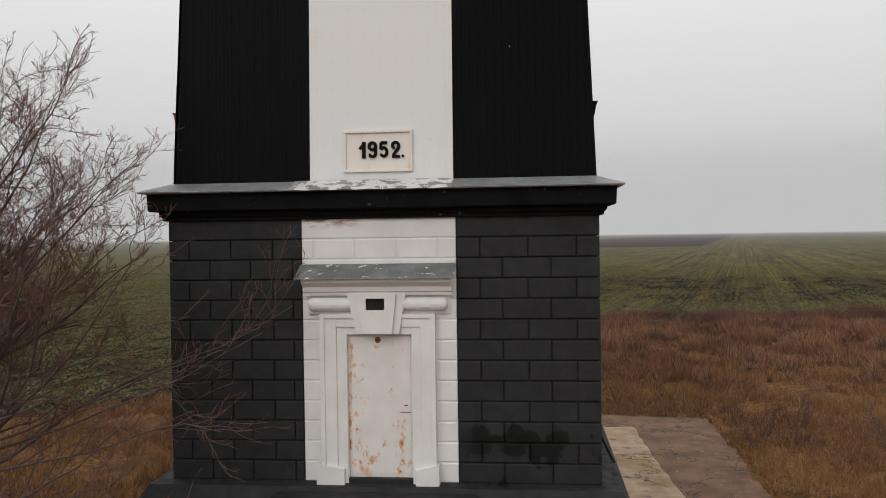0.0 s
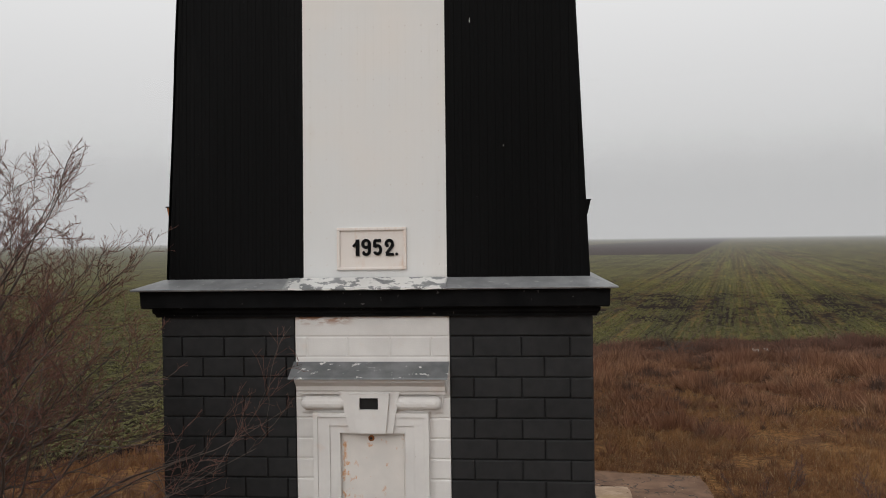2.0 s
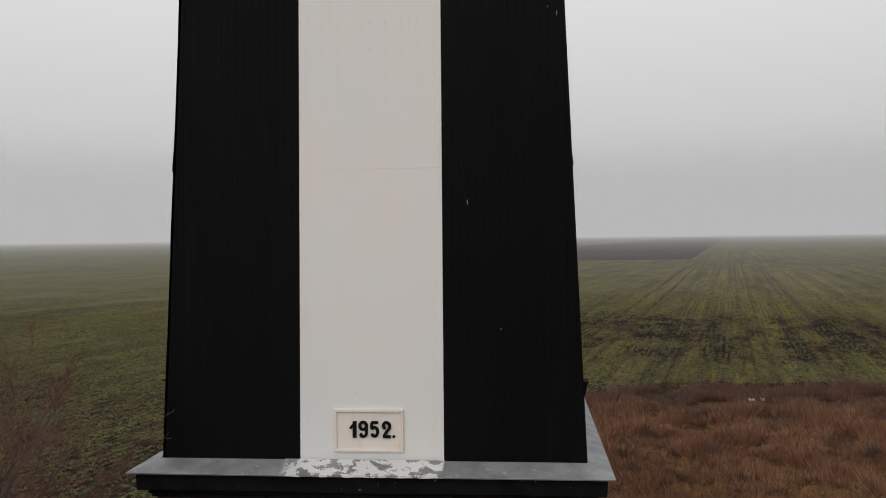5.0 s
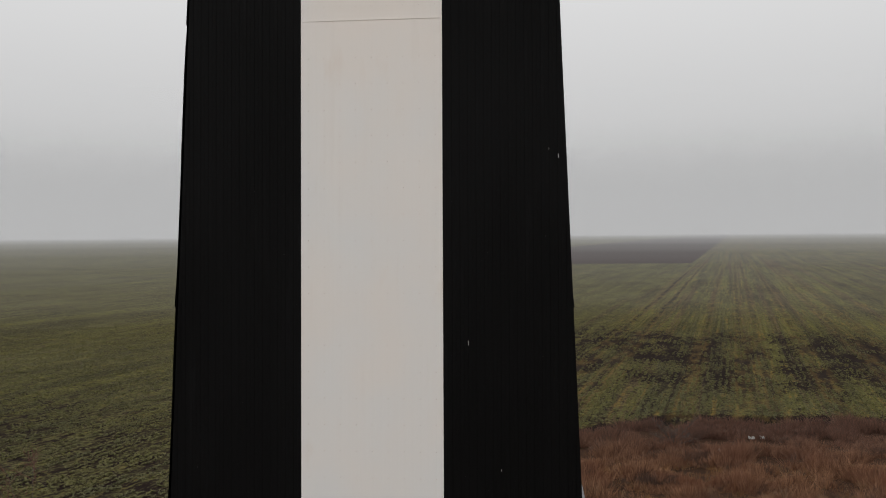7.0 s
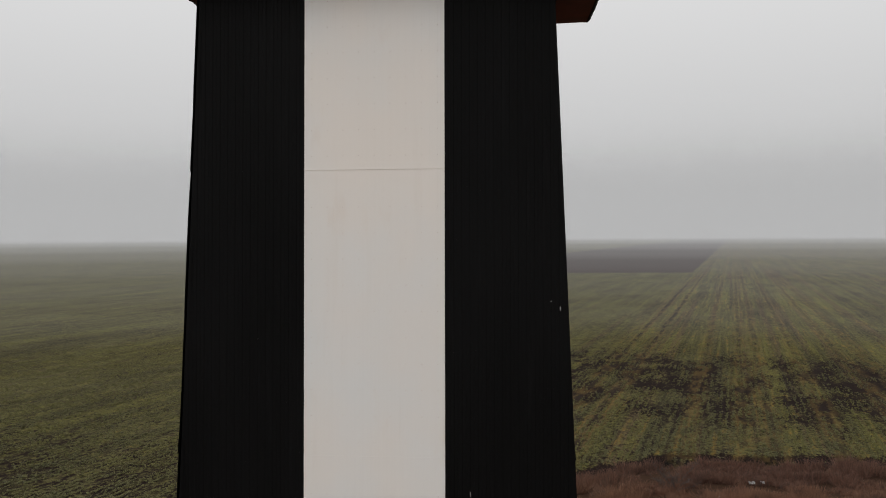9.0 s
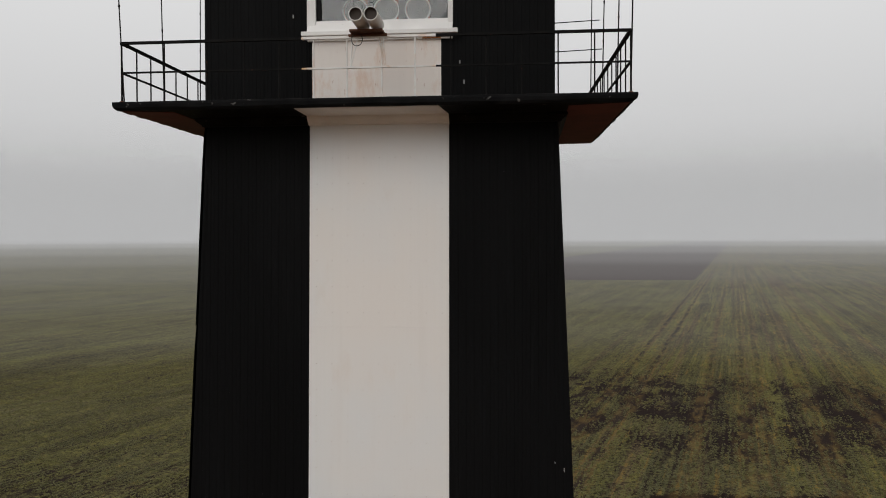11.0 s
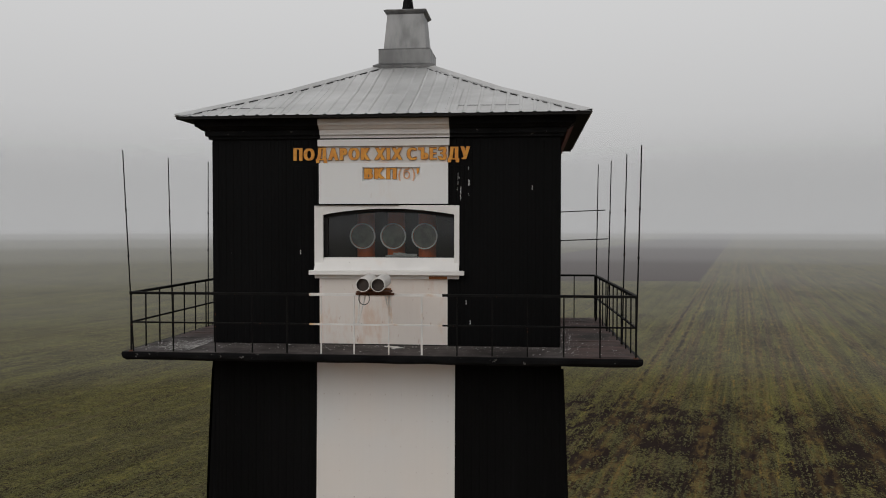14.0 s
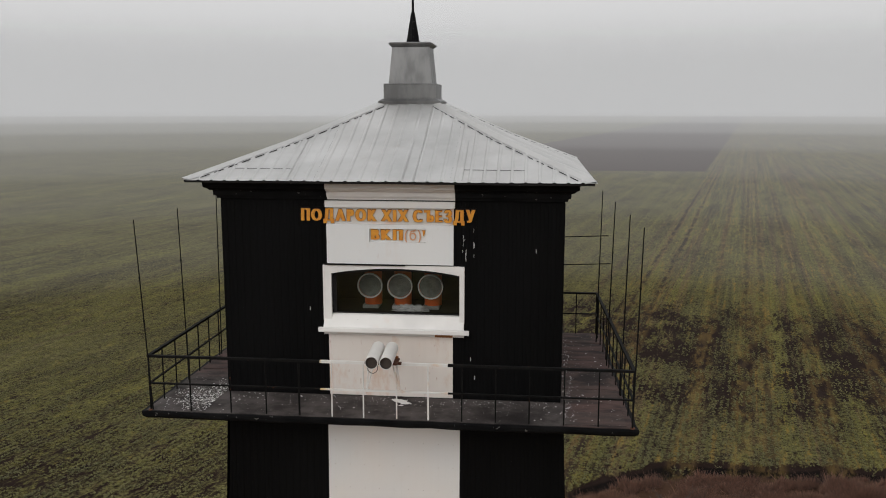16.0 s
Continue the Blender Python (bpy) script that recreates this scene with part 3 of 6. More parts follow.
def land():
    def axis(lo, hi, core, far):
        a = list(np.arange(lo, hi + 1e-6, core))
        s = core
        while a[-1] < far:
            s *= 1.16
            a.append(a[-1] + s)
        s = core
        while a[0] > -far:
            s *= 1.16
            a.insert(0, a[0] - s)
        return a

    xs, ys = axis(-45.0, 55.0, 0.5, 4300.0), axis(-12.0, 92.0, 0.5, 4300.0)
    nx, ny = len(xs), len(ys)
    verts, grass, bare, weedy = [], [], [], []
    for y in ys:
        for x in xs:
            close = abs(x) < 90 and -40 < y < 150
            g = grass_share(x, y) if close else (1.0 if y < grass_edge(x) and abs(x) < 90 and y > -60 else 0.0)
            z = 0.0
            if close:
                z = (0.07 * rumple(x, y, 0.25) + 0.03 * rumple(x, y, 1.3, 5.0)) * (0.35 + g)
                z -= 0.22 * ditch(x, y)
                if abs(x) < 9 and -3 < y < 11:
                    z = min(z, 0.0)
            verts.append((x, y, z - 0.02))
            grass.append(g)
            weedy.append(min(max((y - 13.5 + 3.5 * rumple(x, y, 0.2, 2.0)) / 5.0, 0.0), 1.0) if close and x > 0 else 0.0)
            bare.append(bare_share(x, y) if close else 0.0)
    faces = [(j * nx + i, j * nx + i + 1, (j + 1) * nx + i + 1, (j + 1) * nx + i) for j in range(ny - 1) for i in range(nx - 1)]
    me = bpy.data.meshes.new("ground")
    me.from_pydata(verts, [], faces)
    for key, values in (("grass", grass), ("bare", bare), ("weedy", weedy)):
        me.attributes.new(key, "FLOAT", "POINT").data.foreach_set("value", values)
    me.shade_smooth()
    tagged(part_of("ground", me, SOIL), "flat farmland with young green crop rows and withered grass", "ground", kind="structure")


def fan_mesh(name, tris, material):
    """Many loose triangles: an array (n, 3, 3)."""
    n = len(tris)
    me = bpy.data.meshes.new(name)
    me.from_pydata(tris.reshape(-1, 3), [], np.arange(3 * n).reshape(-1, 3))
    return part_of(name, me, material)


def blades(rng, px, py, low, high, width, lean, pz=0.0):
    n = len(px)
    a = rng.uniform(0, 2 * np.pi, n)
    h = rng.uniform(low, high, n)
    w = width * rng.uniform(0.6, 1.4, n)
    t = np.zeros((n, 3, 3))
    dx, dy = np.cos(a) * w / 2, np.sin(a) * w / 2
    t[:, 0] = np.stack([px - dx, py - dy, pz - 0.03 + 0 * h], 1)
    t[:, 1] = np.stack([px + dx, py + dy, pz - 0.03 + 0 * h], 1)
    b = rng.uniform(0, 2 * np.pi, n)
    k = np.abs(rng.normal(0, lean, n)) * h
    t[:, 2] = np.stack([px + np.cos(b) * k, py + np.sin(b) * k, pz + h], 1)
    return t


def free_of_paving(x, y):
    return not (-4.0 < x < 6.4 and -3.0 < y < 10.0)


def grasses():
    rng = np.random.default_rng(4)
    # short withered grass
    px, py = rng.uniform(-24, 32, 230000), rng.uniform(-6, 28, 230000)
    ok = np.array([free_of_paving(x, y) and grass_share(x, y) > 0.6 and rumple(x, y, 0.45, 1.0) > -0.5 + 0.35 * rng.random() and rng.random() < (1.0 if y < 20 else 0.5) for x, y in zip(px, py)])
    px, py = px[ok], py[ok]
    sets = [blades(rng, px + rng.normal(0, 0.05, len(px)), py + rng.normal(0, 0.05, len(px)), 0.04, 0.17, 0.014, 1.1) for _ in range(3)]
    pick = rng.random(len(px)) < 9000 / len(px)
    gx, gy = px[pick], py[pick]
    size = rng.uniform(0.5, 1.5, len(gx)) ** 1.5
    for k in range(30):
        sets.append(blades(rng, gx + rng.normal(0, 0.07, len(gx)) * size, gy + rng.normal(0, 0.07, len(gx)) * size, 0.08, 0.30, 0.016, 0.7))
    tagged(fan_mesh("dry_grass", np.concatenate(sets), GRASS), "short withered ochre grass round the tower", "grass", kind="stuff")
    # tall rusty weeds in front of the crop
    px, py = rng.uniform(1.0, 40.0, 120000), rng.uniform(12, 41, 120000)
    ok = np.array([y < grass_edge(x) + 0.9 * rumple(x, y, 0.35, 3.1) - 0.4 and rng.random() < min(max((y - 13.5 + 3.5 * rumple(x, y, 0.2, 2.0)) / 10.0, 0.02), 1.0) and rumple(x, y, 0.55, 8.0) > -0.03 + 0.25 * (rng.random() - 0.5) for x, y in zip(px, py)])
    px, py = px[ok], py[ok]
    sets = []
    # clumps: stalks fanning out of one root, of many sizes
    pick = rng.random(len(px)) < 14000 / max(len(px), 1)
    cx, cy = px[pick], py[pick]
    size = 0.78 * np.array([np.clip(0.75 + 1.1 * rumple(x, y, 0.5, 6.0), 0.3, 1.5) for x, y in zip(cx, cy)]) * rng.uniform(0.45, 1.25, len(cx))
    for k in range(26):
        a, h = rng.uniform(0, 2 * np.pi, len(cx)), size * rng.uniform(0.25, 0.75, len(cx))
        out = size * np.abs(rng.normal(0, 0.30, len(cx)))
        w = 0.013 * rng.uniform(0.6, 1.6, len(cx))
        rx, ry = cx + np.cos(a) * out * 0.35, cy + np.sin(a) * out * 0.35
        t = np.zeros((len(cx), 3, 3))
        t[:, 0] = np.stack([rx - w, ry, 0 * h - 0.03], 1)
        t[:, 1] = np.stack([rx + w, ry + 0.3 * w, 0 * h - 0.03], 1)
        t[:, 2] = np.stack([cx + np.cos(a) * out * 1.5, cy + np.sin(a) * out * 1.5, h], 1)
        sets.append(t)
    for k in range(3):
        sets.append(blades(rng, px + rng.normal(0, 0.06, len(px)), py + rng.normal(0, 0.06, len(px)), 0.08, 0.34, 0.022, 0.9))
    tagged(fan_mesh("tall_weeds", np.concatenate(sets), WEEDS), "tall rust-brown dead weeds before the crop", "weeds", kind="stuff")


def rosettes(rng, px, py, size, leaves):
    """Low plants: leaves spread flat round a middle."""
    sets = []
    turn = rng.uniform(0, 2 * np.pi, len(px))
    for k in range(leaves):
        a = turn + 2 * np.pi * k / leaves + rng.normal(0, 0.3, len(px))
        n = size * rng.uniform(0.6, 1.3, len(px))
        w = n * rng.uniform(0.32, 0.5, len(px))
        c, s = np.cos(a), np.sin(a)
        rise = rng.uniform(0.15, 0.8, len(px)) * n
        t = np.zeros((len(px), 3, 3))
        t[:, 0] = np.stack([px + 0.0 * c, py + 0.0 * s, -0.01 + 0 * n], 1)
        t[:, 1] = np.stack([px + c * n - s * w, py + s * n + c * w, 0.02 + rise], 1)
        t[:, 2] = np.stack([px + c * n + s * w, py + s * n - c * w, 0.02 + rise * rng.uniform(0.5, 1.2, len(px))], 1)
        sets.append(t)
    return np.concatenate(sets)


def crops():
    rng = np.random.default_rng(9)
    n = 470000
    v = 4 + 130 * rng.random(n) ** 1.35
    u = rng.uniform(-95, 46, n)
    u = np.round(u / 0.45) * 0.45 + rng.normal(0, 0.085, n)
    px, py = u * CR + v * SR, -u * SR + v * CR
    dice = rng.random(n)
    keep = np.zeros(n, bool)
    for i in range(n):
        x, y = px[i], py[i]
        far = math.hypot(x, y + 12)
        if y < -8 or dice[i] < (far - 52) / 78 or grass_share(x, y) > 0.3:
            continue
        thin = bare_share(x, y)
        rag = noise.fractal(Vector((u[i] * 0.75, v[i] * 0.34, 2.0)), 1.0, 2.0, 4) + 0.35 * noise.noise(Vector((u[i] * 2.2, v[i] * 1.6, 5.0)))
        keep[i] = rag > -0.42 + 0.62 * thin + 0.35 * (dice[i] - 0.5)
    px, py, v = px[keep], py[keep], v[keep]
    tagged(fan_mesh("crop_plants", rosettes(rng, px, py, 0.07, 5), CROP), "low young green crop plants in rows", "crop", kind="stuff")


def paving():
    rng = random.Random(3)

    def ragged(points, amount, steps=7):
        out = []
        for (ax, ay), (bx, by) in zip(points, points[1:] + points[:1]):
            for k in range(steps):
                f = k / steps
                out.append((ax + (bx - ax) * f + rng.uniform(-amount, amount), ay + (by - ay) * f + rng.uniform(-amount, amount)))
        return out

    tagged(make("paving", slab(bmesh.new(), ragged([(4.55, 1.2), (6.3, 0.8), (6.25, 3.6), (6.45, 7.2), (6.4, 9.7), (3.5, 10.2), (3.4, 8.9), (4.5, 8.7)], 0.06), -0.06, 0.015), SLAB_BROWN),
           "cracked brown paving beside the tower", "paving", kind="structure")
    tagged(make("pavement", slab(bmesh.new(), ragged([(3.0, -1.5), (4.75, -1.5), (4.78, 3.2), (4.6, 6.4), (4.55, 8.7), (3.0, 8.72)], 0.035), -0.06, 0.03), SLAB_PALE),
           "pale worn concrete apron along the tower wall", "pavement", kind="structure")


def pebbles():
    rng = random.Random(12)
    bm = bmesh.new()
    for _ in range(420):
        x, y = rng.uniform(3.3, 6.4), rng.uniform(-1.3, 9.6)
        s = 0.006 + 0.022 * rng.random() ** 3
        bmesh.ops.create_icosphere(bm, subdivisions=1, radius=s, matrix=Matrix.Translation((x, y, 0.03)) @ Matrix.Diagonal((1, rng.uniform(0.7, 1.3), 0.6, 1)))
    tagged(make("pebbles", bm, SLAB_PALE), "small pale stones scattered on the paving", "stones", kind="stuff")


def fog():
    # concentric see-through rings whose glow stands in for haze over the land
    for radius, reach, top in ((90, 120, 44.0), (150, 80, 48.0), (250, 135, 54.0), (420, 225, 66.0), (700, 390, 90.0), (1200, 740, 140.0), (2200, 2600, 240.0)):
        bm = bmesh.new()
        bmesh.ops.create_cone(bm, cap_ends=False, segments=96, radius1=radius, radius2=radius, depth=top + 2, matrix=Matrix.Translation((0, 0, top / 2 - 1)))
        veil = fog_glow_veil("fog_glow_veil", 1 - math.exp(-0.00055 * reach), 1 - math.exp(-0.0031 * reach), top)
        tagged(make("backdrop", bm, veil), "glowing see-through ring that stands in for thin grey fog over the far fields", "fog", kind="structure")


land()
paving()
pebbles()
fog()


# ---- lighthouse ----
CX, CY = 0.01, 3.105
BASE, SHAFT0, SHAFT1, ROOM = 3.105, 3.025, 2.605, 2.6
SX = 0.045  # the shaft stands a little off the base's middle
Z_SHAFT0, Z_SHAFT1 = 5.45, 16.80
lighthouse = tagged(new("lighthouse"), "tapering square black leading-light tower with a white centre stripe", "lighthouse")


def half(z):
    return SHAFT0 + (SHAFT1 - SHAFT0) * (z - Z_SHAFT0) / (Z_SHAFT1 - Z_SHAFT0)


def turned(ob, k):
    """Turns a part of the front by k quarter turns round the tower's axis."""
    ob.matrix_basis = Matrix.Translation((CX, CY, 0)) @ pose(0, 0, 0, 0, 0, 90 * k) @ Matrix.Translation((-CX, -CY, 0))
    return ob


RIB = ((0.0, 0.0), (0.045, 0.0), (0.058, 0.008), (0.103, 0.008), (0.116, 0.0))


def ribbed(x0, x1, z0, z1, half_at, lift=0.0, pitch=0.116, mid=CX, deep=0.65):
    """A ribbed sheet on the front, cut off along the tower's leaning edge."""
    bm = bmesh.new()
    k = pitch / 0.116
    cuts = set()
    i0 = math.floor((x0 + 4) / pitch)
    i1 = math.ceil((x1 + 4) / pitch)
    for i in range(i0, i1 + 1):
        for a, d in RIB[:4]:
            x = -4 + i * pitch + a * k
            if x0 < x < x1:
                cuts.add((round(x, 4), d))
    rows = sorted(cuts | {(x0, 0.0), (x1, 0.0)})

    def top(x):
        # where the leaning edge cuts this column
        if abs(x - mid) <= half_at(z1) + 1e-6:
            return z1
        h0, h1 = half_at(z0), half_at(z1)
        return z0 + (z1 - z0) * max((h0 - abs(x - mid)) / max(h0 - h1, 1e-6), 0.0)

    cols = []
    for x, d in rows:
        za, zb = z0, top(x)
        cols.append([bm.verts.new((x, CY - half_at(z) - d * deep - lift, z)) for z in (za, zb)])
    for p, q in zip(cols, cols[1:]):
        if (p[1].co - p[0].co).length < 1e-4 and (q[1].co - q[0].co).length < 1e-4:
            continue
        try:
            bm.faces.new((p[0], q[0], q[1], p[1]))
        except ValueError:
            pass
    return bm


def base():
    body = part("plinth", ring(bmesh.new(), ((0.42, -0.1), (0.40, 0.9), (0.28, 1.10), (0.25, 1.14), (-0.05, 1.155)), CX, CY, BASE, BASE), BLOCK_BLACK, lighthouse, "black-painted rendered plinth with a sloping top")
    wall = part("base_wall", boxed(CX - BASE + 0.035, CX + BASE - 0.035, 0.035, 2 * BASE - 0.035, 1.1, 4.95), BLOCK_BLACK, lighthouse, "black-painted wall of squared blocks")
    part("white_backing", boxed(-1.11, 1.11, 0.012, 0.034, 1.16, 4.92), PLASTER, wall)
    shapes = {}
    rng = random.Random(11)

    def block(x0, x1, z0, z1, material, key):
        size = (round(x1 - x0, 2), round(z1 - z0, 2), key)
        if size not in shapes:
            w, h, g = (x1 - x0) / 2 - 0.007, (z1 - z0) / 2 - 0.007, 0.020
            bm = bmesh.new()
            rings = [[bm.verts.new((sx * (w - i), y, sz * (h - i))) for sx, sz in ((-1, -1), (1, -1), (1, 1), (-1, 1))] for i, y in ((0, 0.035), (0, 0.012), (g * 0.4, 0.003), (g, 0.0))]
            for p, q in zip(rings, rings[1:]):
                for i in range(4):
                    bm.faces.new((p[i], p[(i + 1) % 4], q[(i + 1) % 4], q[i]))
            bm.faces.new(rings[-1])
            me = bpy.data.meshes.new("block")
            bm.to_mesh(me)
            bm.free()
            me.materials.append(material)
            shapes[size] = me
        ob = new("block", shapes[size])
        ob.parent = wall
        ob.location = ((x0 + x1) / 2, rng.uniform(-0.003, 0.003), (z0 + z1) / 2)
        ob.rotation_euler = (rng.uniform(-0.003, 0.003), rng.uniform(-0.002, 0.002), rng.uniform(-0.003, 0.003))

    L, R, W0, W1 = CX - BASE, CX + BASE, -1.117, 1.117
    h = 0.2903
    for c in range(12):
        z0 = 1.146 + c * h
        odd = c % 2
        left = (L, -2.796, -2.167, -1.544, W0) if odd else (L, -2.486, -1.877, -1.249, W0)
        right = (W1, 1.45, 2.122, 2.794, R) if odd else (W1, 1.764, 2.44, R)
        for cuts in (left, right):
            for a, b in zip(cuts, cuts[1:]):
                block(a, b, z0, z0 + h, BLOCK_BLACK, "black")
        if c == 11:
            for a, b in ((W0, -0.94), (-0.94, -0.35), (-0.35, 0.26), (0.26, 0.85), (0.85, W1)):
                block(a, b, z0, z0 + h, PLASTER, "white")
        elif c == 10:
            block(W0, W1, z0, z0 + h, PLASTER, "white")
        else:
            block(W0, -0.80, z0, z0 + h, PLASTER, "white")
            block(0.78, W1, z0, z0 + h, PLASTER, "white")
    top = 1.146 + 12 * h
    block(L, W0, top, 4.95, BLOCK_BLACK, "black")
    block(W0, W1, top, 4.93, PLASTER, "white")
    block(W1, R, top, 4.95, BLOCK_BLACK, "black")
    # the other three sides, never seen closely
    for k in (1, 2, 3):
        bm = bmesh.new()
        for c in range(12):
            z0 = 1.146 + c * h
            n = 9
            for i in range(n + c % 2):
                a = L + (2 * BASE) * max(i - 0.5 * (c % 2), 0) / n
                b = min(L + (2 * BASE) * (i + 1 - 0.5 * (c % 2)) / n, R)
                box(bm, a + 0.006, b - 0.006, 0.002, 0.03, z0 + 0.006, z0 + h - 0.006)
        box(bm, L, R, 0.002, 0.03, top, 4.95)
        tagged(turned(part("blockwork", bm, BLOCK_BLACK, wall), k), kind="stuff")
    part("cornice", ring(bmesh.new(), ((-0.03, 4.915), (0.055, 4.92), (0.06, 4.955), (0.095, 4.99), (0.10, 5.045), (0.20, 5.055), (0.215, 5.07), (0.225, 5.30), (-0.05, 5.30)), CX, CY, BASE, BASE), TRIM_BLACK, lighthouse, "black moulded cornice")
    part("flashing", ring(bmesh.new(), ((0.225, 5.303), (0.318, 5.312), (0.325, 5.33), (0.322, 5.336), (-0.035, 5.462)), CX, CY, BASE, BASE), FLASHING, lighthouse, "grey sheet-metal flashing over the cornice")
    m = lambda o: CY - BASE - o
    strip = bmesh.new()
    prev = None
    for i in range(25):
        x = -1.2 + i * 2.3 / 24
        dz = 0.006 * math.sin(i * 1.7)
        row = [strip.verts.new((x, y, z)) for y, z in ((m(0.334), 5.318 + dz), (m(0.332), 5.345 + dz), (m(-0.03), 5.472))]
        if prev:
            for j in range(2):
                strip.faces.new((prev[j], row[j], row[j + 1], prev[j + 1]))
        prev = row
    part("flashing", strip, PEELING, lighthouse, "grey flashing with flaking white paint")
    # landing before the door
    landing = part("landing", slab(bmesh.new(), [(-1.55, -0.95), (1.5, -0.95), (1.36, -0.2), (-1.36, -0.2)], -0.05, 1.085), BLOCK_BLACK, lighthouse, "dark worn concrete landing below the door")
    for i in range(4):
        part("step", boxed(-1.35, 1.3, -1.25 - 0.3 * i, -0.955 - 0.3 * i, -0.05, 0.87 - 0.215 * i, 0.015), BLOCK_BLACK, landing)
    part("prop", rod((3.11, 0.3, 1.80), (3.30, 0.25, 1.40), 0.016), RAIL, lighthouse, "thin black iron prop")


def doorway():
    # stepped surround, each band a piece of its own
    for x0, x1, z1, i0, i1, iz, y0 in ((-0.835, 0.815, 3.565, -0.77, 0.75, 3.505, -0.150), (-0.77, 0.75, 3.505, -0.60, 0.605, 3.38, -0.125), (-0.60, 0.605, 3.38, -0.455, 0.475, 3.27, -0.100)):
        part("jamb_band", boxed(x0, i0, y0, 0.03, 1.15, z1, 0.006), PLASTER, lighthouse)
        part("jamb_band", boxed(i1, x1, y0, 0.03, 1.15, z1, 0.006), PLASTER, lighthouse)
        part("lintel_band", boxed(i0 - 0.004, i1 + 0.004, y0 + 0.002, 0.03, iz, z1 - 0.002, 0.006), PLASTER, lighthouse)
    for s, x0, x1 in ((-1, -0.90, -0.50), (1, 0.52, 0.85)):
        pts = [(x0, 1.12), (x1, 1.12), (x1, 1.37 if s < 0 else 1.33), ((x0 + x1) / 2, 1.40), (x0, 1.45 if s < 0 else 1.33)]
        if s > 0:
            pts = [(x0, 1.12), (x1, 1.12), (x1, 1.44), ((x0 + x1) / 2, 1.40), (x0, 1.36)]
        part("jamb_base", plate(bmesh.new(), pts, -0.175, 0.02), PLASTER, lighthouse)
    # entablature and hood
    part("hood_moulding", run(bmesh.new(), ((0.02, 3.83), (-0.13, 3.83), (-0.14, 3.87), (-0.17, 3.89), (-0.18, 3.95), (-0.23, 3.99), (-0.27, 4.02), (-0.29, 4.085), (0.02, 4.22)), -1.06, 1.06), PLASTER, lighthouse, "white plaster moulding under the door hood")
    part("frieze_panel", boxed(-1.02, 1.02, -0.045, 0.02, 3.56, 3.84, 0.005), PLASTER, lighthouse)
    part("hood", run(bmesh.new(), ((0.01, 4.275), (-0.33, 4.092), (-0.345, 4.072), (-0.335, 4.070), (0.01, 4.25)), -1.135, 1.105), HOOD, lighthouse, "grey metal hood with flecks of white paint over the door")
    for x0, x1 in ((-1.0, -0.36), (0.34, 0.99)):
        bm = bmesh.new()
        n = 26
        ringsv = []
        for i in range(n + 1):
            x = x0 + (x1 - x0) * i / n
            e = min(i, n - i) / 2.0
            r = 0.097 * (0.55 + 0.45 * min(e / 1.5, 1.0) ** 0.5)
            ringsv.append([bm.verts.new((x, -0.085 + (r + 0.006 * noise.noise(Vector((x * 14, a * 2.5, x0)))) * math.cos(a), 3.70 + (r + 0.006 * noise.noise(Vector((x * 14, a * 2.5, x0 + 3)))) * math.sin(a))) for a in np.linspace(0, 2 * math.pi, 17)[:-1]])
        for p, q in zip(ringsv, ringsv[1:]):
            for i in range(16):
                bm.faces.new((p[i], p[(i + 1) % 16], q[(i + 1) % 16], q[i]))
        bm.faces.new(ringsv[0])
        bm.faces.new(ringsv[-1][::-1])
        bmesh.ops.recalc_face_normals(bm, faces=bm.faces)
        part("roll_moulding", bm, PLASTER, lighthouse, "rough rounded plaster roll")
    # keystone in two planes, with a vent
    key = part("keystone", plate(bmesh.new(), [(-0.44, 3.865), (0.41, 3.865), (0.31, 3.285), (-0.30, 3.285)], -0.155, 0.0), PLASTER, lighthouse, "white tapered plaster keystone")
    eL = lambda z: -0.30 + (-0.19 + 0.30) * (3.85 - z) / (3.85 - 3.292)
    eR = lambda z: 0.275 + (0.215 - 0.275) * (3.85 - z) / (3.85 - 3.292)
    bm = bmesh.new()
    za, zb = 3.622, 3.788
    plate(bm, [(eL(3.85), 3.85), (eR(3.85), 3.85), (eR(zb), zb), (eL(zb), zb)], -0.205, -0.15)
    plate(bm, [(eL(za), za), (eR(za), za), (eR(3.292), 3.292), (eL(3.292), 3.292)], -0.205, -0.15)
    plate(bm, [(eL(zb), zb), (-0.153, zb), (-0.153, za), (eL(za), za)], -0.205, -0.15)
    plate(bm, [(0.113, zb), (eR(zb), zb), (eR(za), za), (0.113, za)], -0.205, -0.15)
    part("key_face", bm, PLASTER, key)
    # near-black plate stands in for the shade inside the vent hole
    part("vent", boxed(-0.153, 0.113, -0.163, -0.150, 3.622, 3.788), DARK, key, "near-black square plate, the shade of the vent opening in its colour")
    # door leaf
    door = part("door", boxed(-0.454, 0.474, -0.010, 0.03, 1.22, 3.268, 0.004), DOOR_PAINT, lighthouse, "white metal door with rust blooms")
    bm = boxed(-0.415, 0.445, -0.020, -0.006, 1.27, 3.225, 0.004)
    part("door_sheet", bm, DOOR_PAINT, door)
    part("threshold", boxed(-0.47, 0.49, -0.08, 0.02, 1.12, 1.218, 0.01), BLOCK_BLACK, lighthouse)
    lock = boxed(0.285, 0.44, -0.026, -0.016, 2.16, 2.27, 0.003)
    part("lock_plate", lock, DOOR_PAINT, door, "white lock plate with rusty edges")
    part("lock_edge", boxed(0.28, 0.445, -0.025, -0.017, 2.150, 2.161), RUST, door)
    part("lock_bolt", boxed(0.35, 0.40, -0.032, -0.024, 2.245, 2.262, 0.003), RUST, door)
    bm = bmesh.new()
